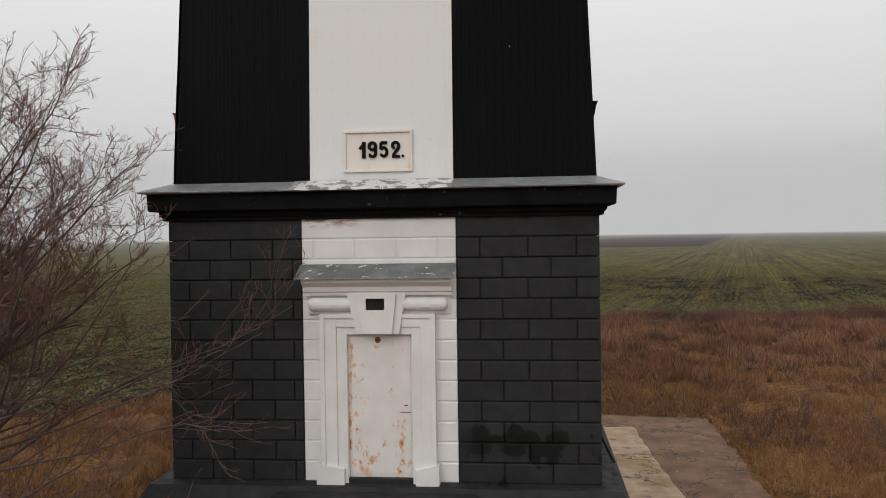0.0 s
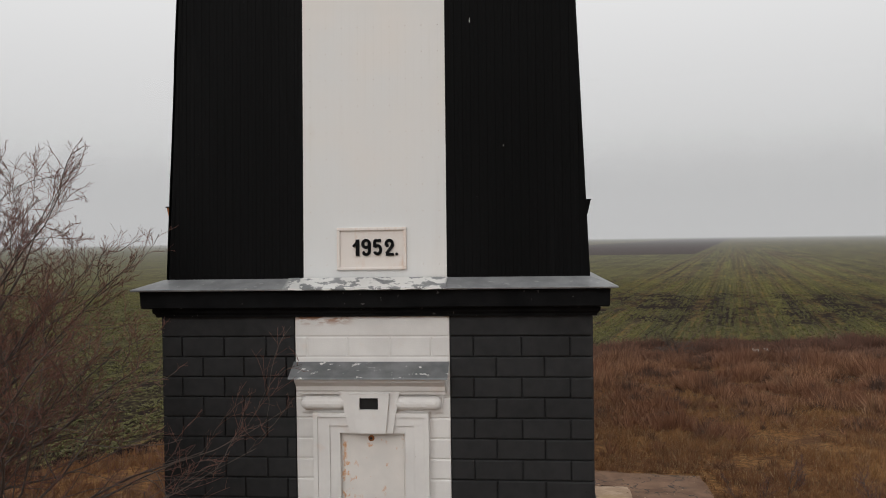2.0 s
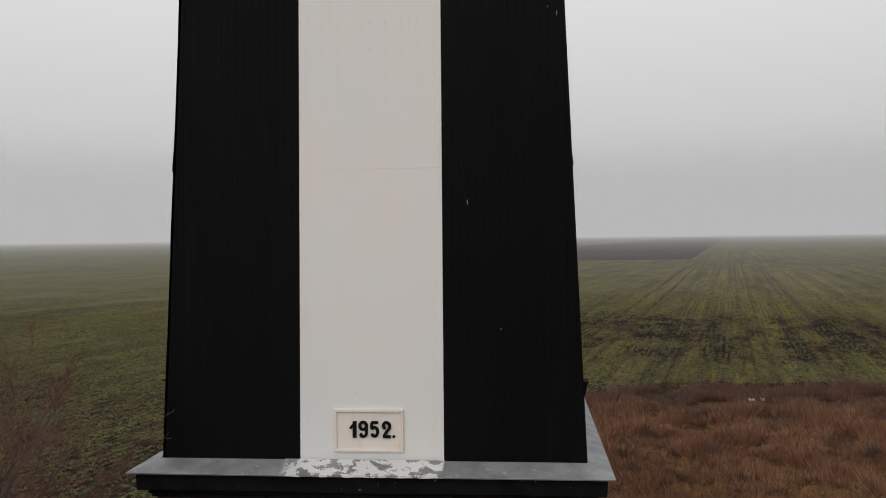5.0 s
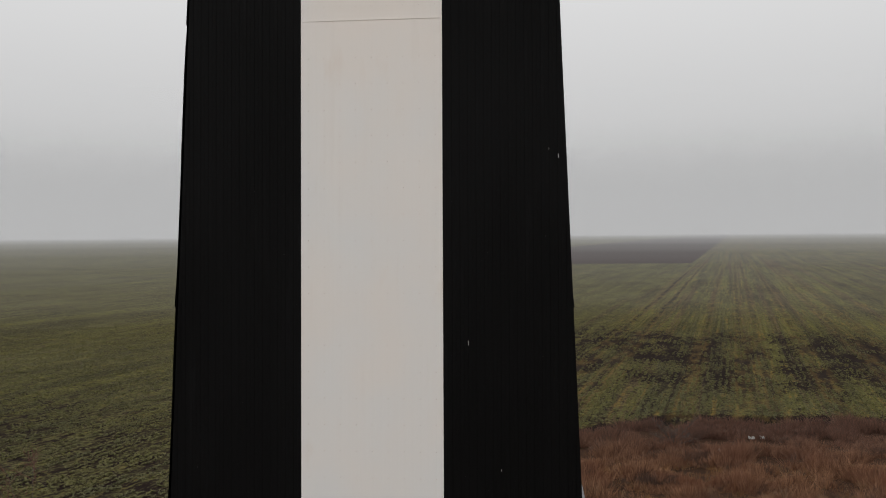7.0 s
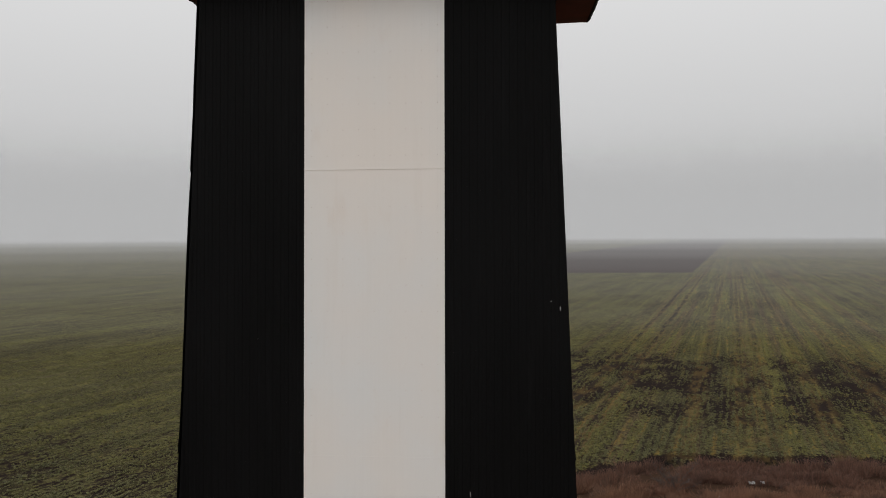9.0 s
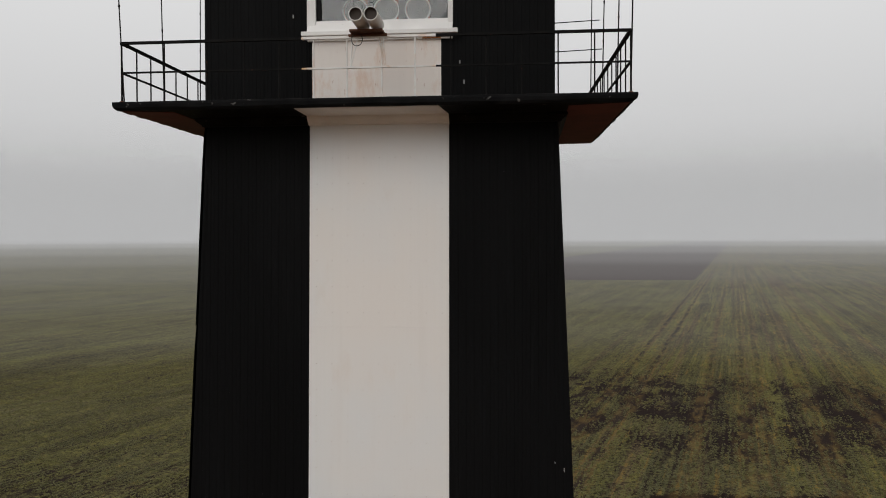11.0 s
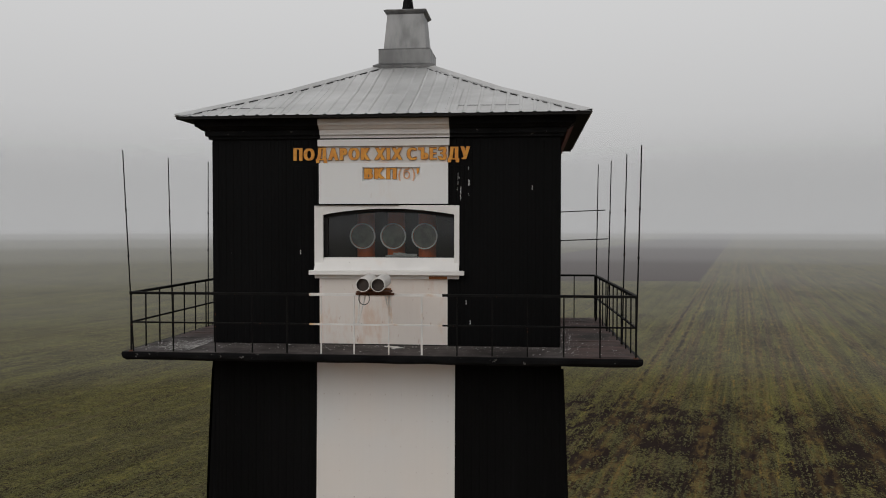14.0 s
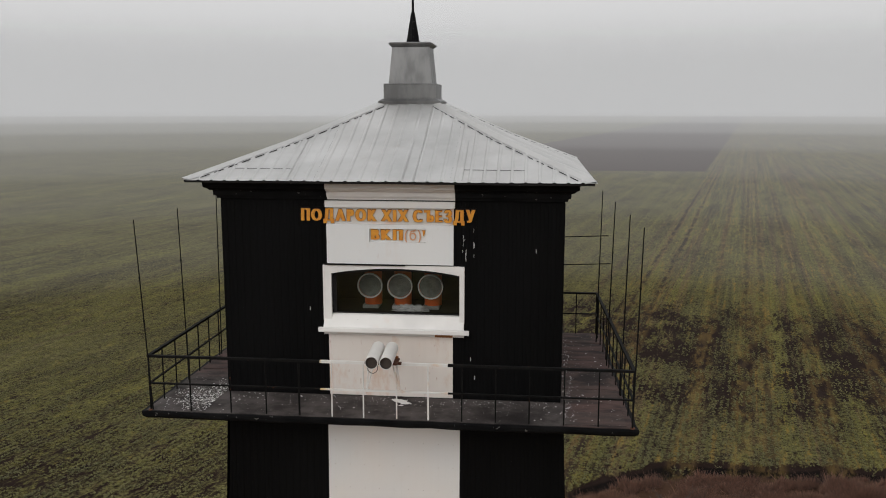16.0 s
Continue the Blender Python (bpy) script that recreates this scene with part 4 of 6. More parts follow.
    bmesh.ops.create_cone(bm, cap_ends=True, segments=16, radius1=0.045, radius2=0.035, depth=0.012, matrix=pose(-0.02, -0.026, 3.185, 90))
    part("peephole", bm, RUST, door, "round rusty fitting")
    bm = bmesh.new()
    bmesh.ops.create_cone(bm, cap_ends=True, segments=12, radius1=0.02, radius2=0.016, depth=0.012, matrix=pose(-0.02, -0.035, 3.185, 90))
    part("bell_button", bm, CABLE, door)


def shaft():
    core = bmesh.new()
    ring(core, ((-0.02, Z_SHAFT0), (SHAFT1 - SHAFT0 - 0.02, Z_SHAFT1)), SX, CY, SHAFT0, SHAFT0)
    bm_core = part("shaft", core, SHEET_BLACK, lighthouse, "tapering shaft clad in ribbed metal sheet")
    cuts = (Z_SHAFT0, 9.62, 13.79, 16.775)
    W0, W1 = -0.99, 1.082
    for k in range(4):
        for i, (z0, z1) in enumerate(zip(cuts, cuts[1:])):
            z1 = z1 + (0.02 if i < 2 else 0.0)
            lift = 0.012 - 0.003 * i
            if k == 0:
                turned(part("white_sheet", ribbed(W0, W1, z0, z1, half, lift + 0.002, mid=SX, deep=0.10), SHEET_WHITE, bm_core, "white painted ribbed sheet"), k)
                spans = ((SX - SHAFT0, -2.02), (-2.02, W0 - 0.003), (W1 + 0.003, 2.06), (2.06, SX + SHAFT0))
            else:
                spans = ((SX - SHAFT0, -2.02), (-2.02, -0.99), (-0.99, 0.03), (0.03, 1.08), (1.08, 2.06), (2.06, SX + SHAFT0))
            for a, b in spans:
                turned(part("black_sheet", ribbed(a, b, z0, z1, half, lift, mid=SX), SHEET_BLACK, bm_core), k)
        # corner strips
    for sx, sy in ((-1, -1), (1, -1), (1, 1), (-1, 1)):
        bm = bmesh.new()
        a, b = SHAFT0 + 0.012, SHAFT1 + 0.008
        for z0, h0, z1, h1 in ((Z_SHAFT0, a, Z_SHAFT1 - 0.1, b),):
            rows = []
            for z, h in ((z0, h0), (z1, h1)):
                cx, cy = SX + sx * (h + 0.008), CY + sy * (h + 0.008)
                rows.append([bm.verts.new(p) for p in ((cx - sx * 0.05, cy, z), (cx, cy, z), (cx, cy - sy * 0.05, z))])
            for j in range(2):
                bm.faces.new((rows[0][j], rows[0][j + 1], rows[1][j + 1], rows[1][j]))
        part("corner_strip", bm, SHEET_BLACK, bm_core)
    for z in cuts[1:3]:
        part("sheet_lap", boxed(W0 + 0.01, W1 - 0.01, CY - half(z) - 0.0185, CY - half(z) - 0.005, z - 0.004, z + 0.003), SHEET_WHITE, bm_core, "thin edge where two sheets overlap")
    # screw heads on the white sheets
    for i, (z0, z1) in enumerate(zip(cuts, cuts[1:])):
        bm = bmesh.new()
        lift = 0.012 - 0.003 * i
        n = int((z1 - z0) / 0.38)
        for r in range(n):
            z = z0 + 0.2 + r * 0.38
            for c in range(9):
                x = W0 + 0.11 + c * 0.2325
                if 6.25 > z and -0.55 < x < 0.6 and i == 0:
                    continue
                bmesh.ops.create_cone(bm, cap_ends=True, segments=6, radius1=0.007, radius2=0.005, depth=0.006, matrix=pose(x, CY - half(z) - lift - 0.011, z, 90))
        tagged(part("screws", bm, SCREW, bm_core), kind="stuff")
    for x, z, tall in ((1.44, 9.08, 0.11), (2.73, 11.74, 0.09), (2.60, 11.86, 0.03), (1.9, 7.3, 0.05)):
        part("scratch", boxed(x, x + 0.006, CY - half(z) - 0.030, CY - half(z) - 0.016, z, z + 0.6 * tall), SHEET_WHITE, bm_core)
    # date plaque
    zc = 5.88
    y = lambda z: CY - half(z) - 0.02
    tilt = math.degrees(math.atan((SHAFT0 - SHAFT1) / (Z_SHAFT1 - Z_SHAFT0)))
    plaque = new("date_plaque")
    plaque.parent = lighthouse
    plaque.matrix_basis = pose(0.008, y(zc), zc, -tilt)
    w, h = 0.503, 0.303
    bm = bmesh.new()
    box(bm, -w + 0.01, w - 0.01, -0.008, 0.02, -h + 0.01, h - 0.01)
    part("plaque_board", bm, SHEET_STAINED, plaque)
    for x0, x1, z0, z1 in ((-w, w, h - 0.045, h), (-w, w, -h, -h + 0.04), (-w, -w + 0.045, -h + 0.04, h - 0.045), (w - 0.045, w, -h + 0.04, h - 0.045)):
        part("plaque_frame", boxed(x0, x1, -0.04, 0.015, z0, z1, 0.01), SHEET_STAINED, plaque)
    for ch, x0, x1 in (("1", -0.272, -0.180), ("9", -0.142, -0.014), ("5", 0.022, 0.150), ("2", 0.193, 0.322), (".", 0.341, 0.383)):
        ob = make("numeral", numeral(ch, x1 - x0, 0.234, 0.028), TRIM_BLACK, plaque)
        ob.location = (x0, -0.008, -0.102)
    # side lamps
    for s in (-1, 1):
        bm = bmesh.new()
        bx = SX + s * (half(6.45) + (0.125 if s < 0 else 0.02))
        pts = [(bx - s * (0.13 if s < 0 else 0.03), 6.30), (bx + s * 0.035, 6.34), (bx + s * 0.075, 6.53), (bx - s * 0.03, 6.53)]
        plate(bm, pts, 0.35, 0.6)
        part("wall_box", bm, RUST if s < 0 else TRIM_BLACK, lighthouse, "small rusty wall box" if s < 0 else "small black wall box")
        part("box_hood", boxed(min(bx - s * 0.03, bx + s * 0.085), max(bx - s * 0.03, bx + s * 0.085), 0.33, 0.62, 6.53, 6.545), TRIM_BLACK, lighthouse)


def worn_slab(corners, z0, z1, rng):
    """A flat polygon whose lower edge is rounded and crumbled."""
    bm = bmesh.new()
    n = len(corners)
    mx, my = sum(p[0] for p in corners) / n, sum(p[1] for p in corners) / n
    rows = []
    for back, z, rough in ((0.0, z1, 0.004), (-0.004, z1 - 0.03, 0.008), (0.006, z0 + 0.035, 0.010), (0.045, z0, 0.006)):
        row = []
        for x, y in corners:
            k = max(abs(x - mx) / 3.6, abs(y - my) / 2.6)
            f = 1 - back / 3.0 * k
            row.append(bm.verts.new((mx + (x - mx) * f, my + (y - my) * f, z + rng.uniform(-rough, rough) * (z < z1))))
        rows.append(row)
    for p, q in zip(rows, rows[1:]):
        for i in range(n):
            bm.faces.new((p[i], p[(i + 1) % n], q[(i + 1) % n], q[i]))
    bm.faces.new(rows[0])
    bm.faces.new(rows[-1][::-1])
    bmesh.ops.recalc_face_normals(bm, faces=bm.faces)
    return bm


GX0, GX1, GY0, GY1, GZ = -3.56, 3.665, -0.50, 4.68, 17.0


def gallery():
    rng = random.Random(5)
    pts = []
    for (ax, ay), (bx, by) in (((GX0, GY0), (GX1, GY0)), ((GX1, GY0), (GX1 - 0.16, GY1)), ((GX1 - 0.16, GY1), (GX0 + 0.05, GY1)), ((GX0 + 0.05, GY1), (GX0, GY0))):
        n = 40
        for i in range(n):
            f = i / n
            pts.append((ax + (bx - ax) * f + rng.uniform(-0.011, 0.011), ay + (by - ay) * f + rng.uniform(-0.011, 0.011)))
    deck = part("gallery_slab", worn_slab(pts, GZ - 0.115, GZ, rng), TRIM_BLACK, lighthouse, "chipped black gallery slab")
    part("felt", slab(bmesh.new(), [(x * 0.985 + 0.0, y * 0.985 + 0.02) for x, y in pts], GZ - 0.01, GZ + 0.006), FELT, deck, "dirty brown felt with flakes of paint")
    # strips of felt across the side walks
    for x0, x1 in ((2.63, GX1 - 0.14), (GX0 + 0.12, -2.60)):
        y = -0.40
        while y < GY1 - 0.3:
            w = rng.uniform(0.42, 0.68)
            z = GZ + 0.008 + rng.uniform(0, 0.006)
            c = [(x0 + rng.uniform(-0.02, 0.02), y + rng.uniform(-0.015, 0.015)), (x1 + rng.uniform(-0.03, 0.0), y + rng.uniform(-0.015, 0.015)), (x1 + rng.uniform(-0.03, 0.0), y + w - 0.012), (x0, y + w - 0.012)]
            part("felt_strip", slab(bmesh.new(), c, GZ - 0.005, z), FELT, deck)
            y += w
    # flakes of old paint on the gallery
    bm = bmesh.new()
    for _ in range(2700):
        if rng.random() < 0.5:
            x, y = -2.62 - abs(rng.gauss(0, 0.33)), rng.gauss(0.12, 0.34)
        else:
            x, y = rng.choice((rng.uniform(-2.4, 3.4), rng.uniform(2.7, 3.4))), 0.47 - abs(rng.gauss(0, 0.30))
            if x > 2.7:
                y = rng.uniform(-0.3, 4.4)
        if x > 2.62 and rng.random() < 0.35:
            continue
        if x > 2.62 and rng.random() < 0.75:
            x = 2.66 + abs(rng.gauss(0, 0.12))
        if not (GX0 + 0.1 < x < GX1 - 0.2) or y < GY0 + 0.05:
            continue
        s, a = 0.003 + 0.017 * rng.random() ** 3.5, rng.uniform(0, 6.28)
        vs = [bm.verts.new((x + s * rng.uniform(0.5, 1.2) * math.cos(a + t), y + s * rng.uniform(0.5, 1.2) * math.sin(a + t), GZ + (0.009 if abs(x) < 2.6 else 0.0155) + rng.uniform(0, 0.004))) for t in (0, 1.6, 3.1, 4.7)]
        bm.faces.new(vs)
    tagged(make("paint_flakes", bm, PLASTER), "white flakes of old paint scattered over the gallery floor", "debris", kind="stuff")
    # pale droppings splashed on the floor, in the white plaster material
    bm = bmesh.new()
    for px, py, s in ((0.19, 0.30, 0.10), (0.27, 0.22, 0.07), (0.10, 0.36, 0.06), (0.22, 0.12, 0.035)):
        vs = [bm.verts.new((px + s * (0.8 + 0.5 * rng.random()) * math.cos(t), py + 0.8 * s * (0.7 + 0.6 * rng.random()) * math.sin(t), GZ + 0.0075 + 0.001 * s)) for t in np.linspace(0, 6.28, 15)[:-1]]
        bm.faces.new(vs)
    tagged(make("droppings", bm, PLASTER), "pale dried droppings on the gallery floor", "stain")
    # soffits and the moulding below
    cove = ((0.0, 16.755), (0.04, 16.76), (0.05, 16.785), (0.09, 16.81), (0.125, 16.845), (0.13, 16.884), (-0.1, 16.884))
    part("gallery_cove", ring(bmesh.new(), cove, SX, CY, SHAFT1 + 0.02, SHAFT1 + 0.02), TRIM_BLACK, deck, "black cove moulding under the gallery")
    front = [(CY - SHAFT1 - 0.02 - o - 0.004, z) for o, z in cove[:-1]] + [(CY - SHAFT1 + 0.03, 16.884), (CY - SHAFT1 + 0.03, 16.755)]
    part("white_cove", run(bmesh.new(), front, -1.0, 1.09), PLASTER, deck)
    for name, pt, mat in (("white_soffit", [(-0.99, GY0 + 0.10), (1.02, GY0 + 0.10), (1.09, 0.40), (-1.0, 0.40)], PLASTER),
                          ("red_soffit", [(2.78, GY0 + 0.28), (GX1 - 0.09, GY0 + 0.10), (GX1 - 0.24, GY1 - 0.09), (2.78, GY1 - 0.02)], RED),
                          ("red_soffit", [(-2.78, GY0 + 0.28), (GX0 + 0.09, GY0 + 0.10), (GX0 + 0.13, GY1 - 0.09), (-2.78, GY1 - 0.02)], RED)):
        part(name, slab(bmesh.new(), pt, GZ - 0.121, GZ - 0.112), mat, deck, "dark red painted soffit" if mat is RED else "white soffit panel")


def lamp_room():
    F = CY - ROOM  # the front face
    wall = new("lamp_room")
    wall.parent = lighthouse
    t = 0.28
    X0, X1, Z0, Z1 = -0.89, 1.06, 18.30, 19.0
    zt = 20.36
    bm = bmesh.new()
    L, R, B = CX - ROOM, CX + ROOM, CY + ROOM
    box(bm, L, X0, F, F + t, GZ, zt)
    box(bm, X1, R, F, F + t, GZ, zt)
    box(bm, X0, X1, F, F + t, GZ, Z0)
    # arched head of the window opening
    n = 16
    arc = [(X0 + (X1 - X0) * i / n, 18.938 + 0.092 * math.sin(math.pi * i / n) ** 0.8) for i in range(n + 1)]
    plate(bm, arc + [(X1, 19.66), (X0, 19.66)], F, F + t)
    box(bm, X0, X1, F + 0.05, F + t, 19.66, zt)
    part("front_wall", bm, SHEET_BLACK, wall)
    bm = bmesh.new()
    box(bm, L, L + t, F + t, B - t, GZ, zt)
    box(bm, R - t, R, F + t, B - t, GZ, zt)
    box(bm, L, R, B - t, B, GZ, zt)
    part("side_wall", bm, SHEET_BLACK, wall)
    # near-black floor, ceiling and lining carry the unlit room's dimness in their colour
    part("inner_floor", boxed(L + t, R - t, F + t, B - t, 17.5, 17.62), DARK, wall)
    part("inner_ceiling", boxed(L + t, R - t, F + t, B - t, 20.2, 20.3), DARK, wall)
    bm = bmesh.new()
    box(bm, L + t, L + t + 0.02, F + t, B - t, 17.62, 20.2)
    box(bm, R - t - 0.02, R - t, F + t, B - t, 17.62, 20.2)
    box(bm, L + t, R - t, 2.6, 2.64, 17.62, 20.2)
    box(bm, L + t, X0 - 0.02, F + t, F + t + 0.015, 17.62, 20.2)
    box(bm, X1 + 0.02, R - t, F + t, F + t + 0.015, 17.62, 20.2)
    part("inner_lining", bm, DARK, wall, "near-black lining, the unlit room's dimness in its colour")
    flat = lambda z: ROOM
    # black sheets
    for a, b in ((L, -1.8), (-1.8, X0 - 0.13), (X1 + 0.09, 1.85), (1.85, R)):
        part("black_sheet", ribbed(a, b, GZ + 0.02, 19.66, flat, 0.006), SHEET_BLACK, wall)
    for a, b in ((L, -1.36), (1.32, R)):
        part("black_sheet", ribbed(a, b, 19.66, 20.04, flat, 0.006), SHEET_BLACK, wall)
    part("black_sheet", ribbed(-1.36, -0.96, 19.955, 20.04, flat, 0.006), SHEET_BLACK, wall)
    part("black_sheet", ribbed(1.0, 1.32, 19.955, 20.04, flat, 0.006), SHEET_BLACK, wall)
    part("black_sheet", ribbed(X0 - 0.12, -0.955, 19.09, 19.66, flat, 0.007), SHEET_BLACK, wall)
    part("black_sheet", ribbed(0.985, X1 + 0.085, 19.09, 19.66, flat, 0.007), SHEET_BLACK, wall)
    part("black_sheet", ribbed(X0 - 0.12, -0.955, GZ + 0.02, 18.03, flat, 0.007), SHEET_BLACK, wall)
    part("black_sheet", ribbed(0.975, X1 + 0.085, GZ + 0.02, 18.03, flat, 0.007), SHEET_BLACK, wall)
    for k in (1, 2, 3):
        for i in range(5):
            a = L + 2 * ROOM * i / 5
            turned(part("black_sheet", ribbed(a, a + 2 * ROOM / 5, GZ + 0.02, 20.04, flat, 0.006), SHEET_BLACK, wall), k)
    # white panels
    part("white_sheet", ribbed(-0.95, 0.97, GZ + 0.02, 18.02, flat, 0.016, 0.48, deep=0.3), SHEET_STAINED, wall, "white panel stained with rust below the window")
    panel = bmesh.new()
    for x0, x1, z0, z1 in ((-0.945, 0.98, 19.10, 19.436), (-0.945, -0.288, 19.436, 19.636), (0.564, 0.98, 19.436, 19.636), (-0.945, 0.98, 19.636, 19.702)):
        box(panel, x0, x1, F - 0.055, F + 0.01, z0, z1)
    part("white_panel", panel, SHEET_COOL, wall, "white panel with a recessed strip for letters")
    part("white_panel", boxed(-0.965, 1.0, F - 0.055, F + 0.01, 19.952, 20.052, 0.004), SHEET_WHITE, wall)
    part("letter_recess", boxed(-0.288, 0.564, F - 0.012, F + 0.008, 19.437, 19.635), SHEET_COOL, wall)
    part("letter_board", boxed(-0.945, 0.98, F - 0.010, F + 0.008, 19.703, 19.951), BOARD_DIM, wall)
    for a, b in ((-1.36, -0.946), (0.981, 1.32)):
        part("letter_board", boxed(a, b, F - 0.010, F + 0.008, 19.662, 19.954), SHEET_BLACK, wall)
    # lettering
    sign = new("lettering")
    sign.parent = lighthouse
    tagged(sign, "worn orange-yellow raised letters")

    def hard_sign(size, bold):
        me, w = letter("P", size, 0.013, 0.0, 0.72, bold)
        top = max(v.co.z for v in me.vertices)
        bm = bmesh.new()
        bm.from_mesh(me)
        for v in bm.verts:
            v.co.z = top - v.co.z
        bmesh.ops.reverse_faces(bm, faces=bm.faces)
        box(bm, -0.042, 0.02, -0.0125, 0.0125, top - 0.036, top - 0.001)
        bmesh.ops.translate(bm, verts=bm.verts, vec=(0.042, 0, 0))
        bm.to_mesh(me)
        bm.free()
        return me, w + 0.042

    def line(text, x0, x1, z, size, gap, bold):
        alike = dict(zip("АВЕКОРСХ", "ABEKOPCX"))

        def shape(c):
            if c == "Ъ":
                return hard_sign(size, bold)
            return letter(alike.get(c, c), size, 0.013, 0.0, 0.72, 0.0 if c in "(б)" else bold)

        def rim(c):
            """A wider dark copy behind a letter: its shadow outline and rusty side."""
            if c == "Ъ":
                return hard_sign(size, bold)
            return letter(alike.get(c, c), size, 0.010, 0.005, 0.72, bold)

        made = [(None, size * 0.10) if c == " " else shape(c) for c in text]
        need = sum(w for _, w in made) + gap * (len(text) - 1)
        k = (x1 - x0) / need
        x = x0
        rng = random.Random(len(text))
        for ch, (me, w) in zip(text, made):
            if me:
                ob = part_of("letter", me, LETTER_PALE if ch in "(б)" else LETTER, sign)
                ob.location = (x, F - 0.026, z + rng.uniform(-0.004, 0.004))
                ob.scale = (k, 1, 1)
                ob.rotation_euler = (0, radians(rng.uniform(-1.5, 1.5)), 0)
                if ch not in "(б)":
                    # shadow along the left and upper edges, put in as an offset dark copy
                    back, wide = rim(ch)
                    edge = part_of("letter_edge", back, RUST_DARK, sign, "dark copy behind a letter, its shadow outline and rusty side")
                    edge.location = (x - (wide - w) * k / 2 - 0.004, F - 0.014, ob.location.z + 0.003)
                    edge.scale = (k, 1, 1)
                    edge.rotation_euler = ob.rotation_euler
            x += (w + gap) * k

    line("ПОДАРОК XIX СЪЕЗДУ", -1.335, 1.30, 19.748, 0.255, 0.020, 0.016)
    line("ВКП(б)", -0.265, 0.49, 19.470, 0.222, 0.020, 0.014)
    part("letter_stroke", plate(bmesh.new(), [(0.512, 19.62), (0.553, 19.62), (0.545, 19.56), (0.53, 19.53), (0.52, 19.56)], F - 0.04, F - 0.012), LETTER, sign)
    # runs of white paint below the letters, scratches on the black sheets
    rng = random.Random(14)
    for _ in range(15):
        x = rng.choice((1.12, 1.15, 1.165, 1.28, 1.30)) + rng.uniform(-0.012, 0.012)
        z = rng.uniform(19.12, 19.64)
        part("paint_run", boxed(x, x + rng.uniform(0.0025, 0.006), F - 0.022, F - 0.012, z, min(z + rng.uniform(0.02, 0.11), 19.65)), SHEET_WHITE, wall)
    for x, z in ((-1.24, 18.35), (1.30, 17.33), (1.24, 17.62), (2.2, 19.3)):
        part("scratch", boxed(x, x + 0.008, F - 0.018, F - 0.012, z, z + 0.06), SHEET_WHITE, wall)
    part("rust_run", boxed(0.70, 0.97, F - 0.068, F - 0.058, 17.992, 18.044), RUST, wall)
    # eaves moulding
    eave = ((0.0, 20.072), (0.045, 20.072), (0.05, 20.118), (0.085, 20.118), (0.09, 20.195), (0.125, 20.20), (0.165, 20.235), (0.20, 20.25), (0.21, 20.335), (-0.1, 20.335))
    part("eaves_moulding", ring(bmesh.new(), eave, CX, CY, ROOM, ROOM), TRIM_BLACK, lighthouse, "black moulded eaves")
    prof = [(CY - ROOM - o - 0.004, z) for o, z in eave[:-1]] + [(CY - ROOM + 0.02, 20.335), (CY - ROOM + 0.02, 20.072)]
    part("white_eaves_trim", run(bmesh.new(), prof, -0.925, 1.005), PLASTER, lighthouse, "white section of the eaves moulding")
    for k in (1, 3):
        bm = run(bmesh.new(), [(CY - ROOM - o - 0.004, z) for o, z in eave[:-1]] + [(CY - ROOM + 0.02, 20.335), (CY - ROOM + 0.02, 20.072)], CX - ROOM + 0.25, CX + ROOM - 0.02)
        turned(part("red_eaves_trim", bm, RED, lighthouse, "dark red side of the eaves moulding"), k)
    # window
    win = new("window")
    win.parent = lighthouse
    fr = bmesh.new()
    box(fr, X0 - 0.13, X0, F - 0.045, F + 0.05, 18.20, 19.075, 0.006)
    box(fr, X1 + 0.01, X1 + 0.085, F - 0.045, F + 0.05, 18.20, 19.075, 0.006)
    plate(fr, [(x * 1.013 if x > 1 else x, z) for x, z in arc] + [(X1 + 0.012, 19.078), (X0, 19.078)], F - 0.043, F + 0.05)
    part("window_frame", fr, PLASTER, win, "white frame with a slightly arched head")
    part("window_hood", boxed(X0 - 0.10, 0.25, F - 0.07, F + 0.01, 19.077, 19.10), TRIM_BLACK, win)
    part("window_sill", run(bmesh.new(), ((F + 0.12, 18.31), (F + 0.0, 18.30), (F - 0.11, 18.125), (F - 0.15, 18.115), (F - 0.15, 18.06), (F - 0.07, 18.045), (F - 0.06, 17.995), (F + 0.1, 17.99)), X0 - 0.12, X1 + 0.08), PLASTER, win, "sloping white sill")
    part("sill_lip", boxed(X0 - 0.19, X1 + 0.165, F - 0.165, F - 0.10, 18.052, 18.118, 0.01), PLASTER, win, "white sill lip")
    bm = bmesh.new()
    bm.faces.new([bm.verts.new(p) for p in ((X0 - 0.01, F + 0.10, 18.29), (X1 + 0.01, F + 0.10, 18.29), (X1 + 0.01, F + 0.10, 19.10), (X0 - 0.01, F + 0.10, 19.10))])
    pane = part("pane", bm, GLASS, win, "window pane")
    pane.visible_shadow = False
    bm = bmesh.new()
    box(bm, X0, X0 + 0.05, F + 0.06, F + 0.12, 18.30, 18.97)
    plate(bm, [(x, z - 0.055) for x, z in arc] + [(x, z + 0.01) for x, z in arc[::-1]], F + 0.06, F + 0.12)
    box(bm, X0, X1, F + 0.06, F + 0.12, 18.29, 18.315)
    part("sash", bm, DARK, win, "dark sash")


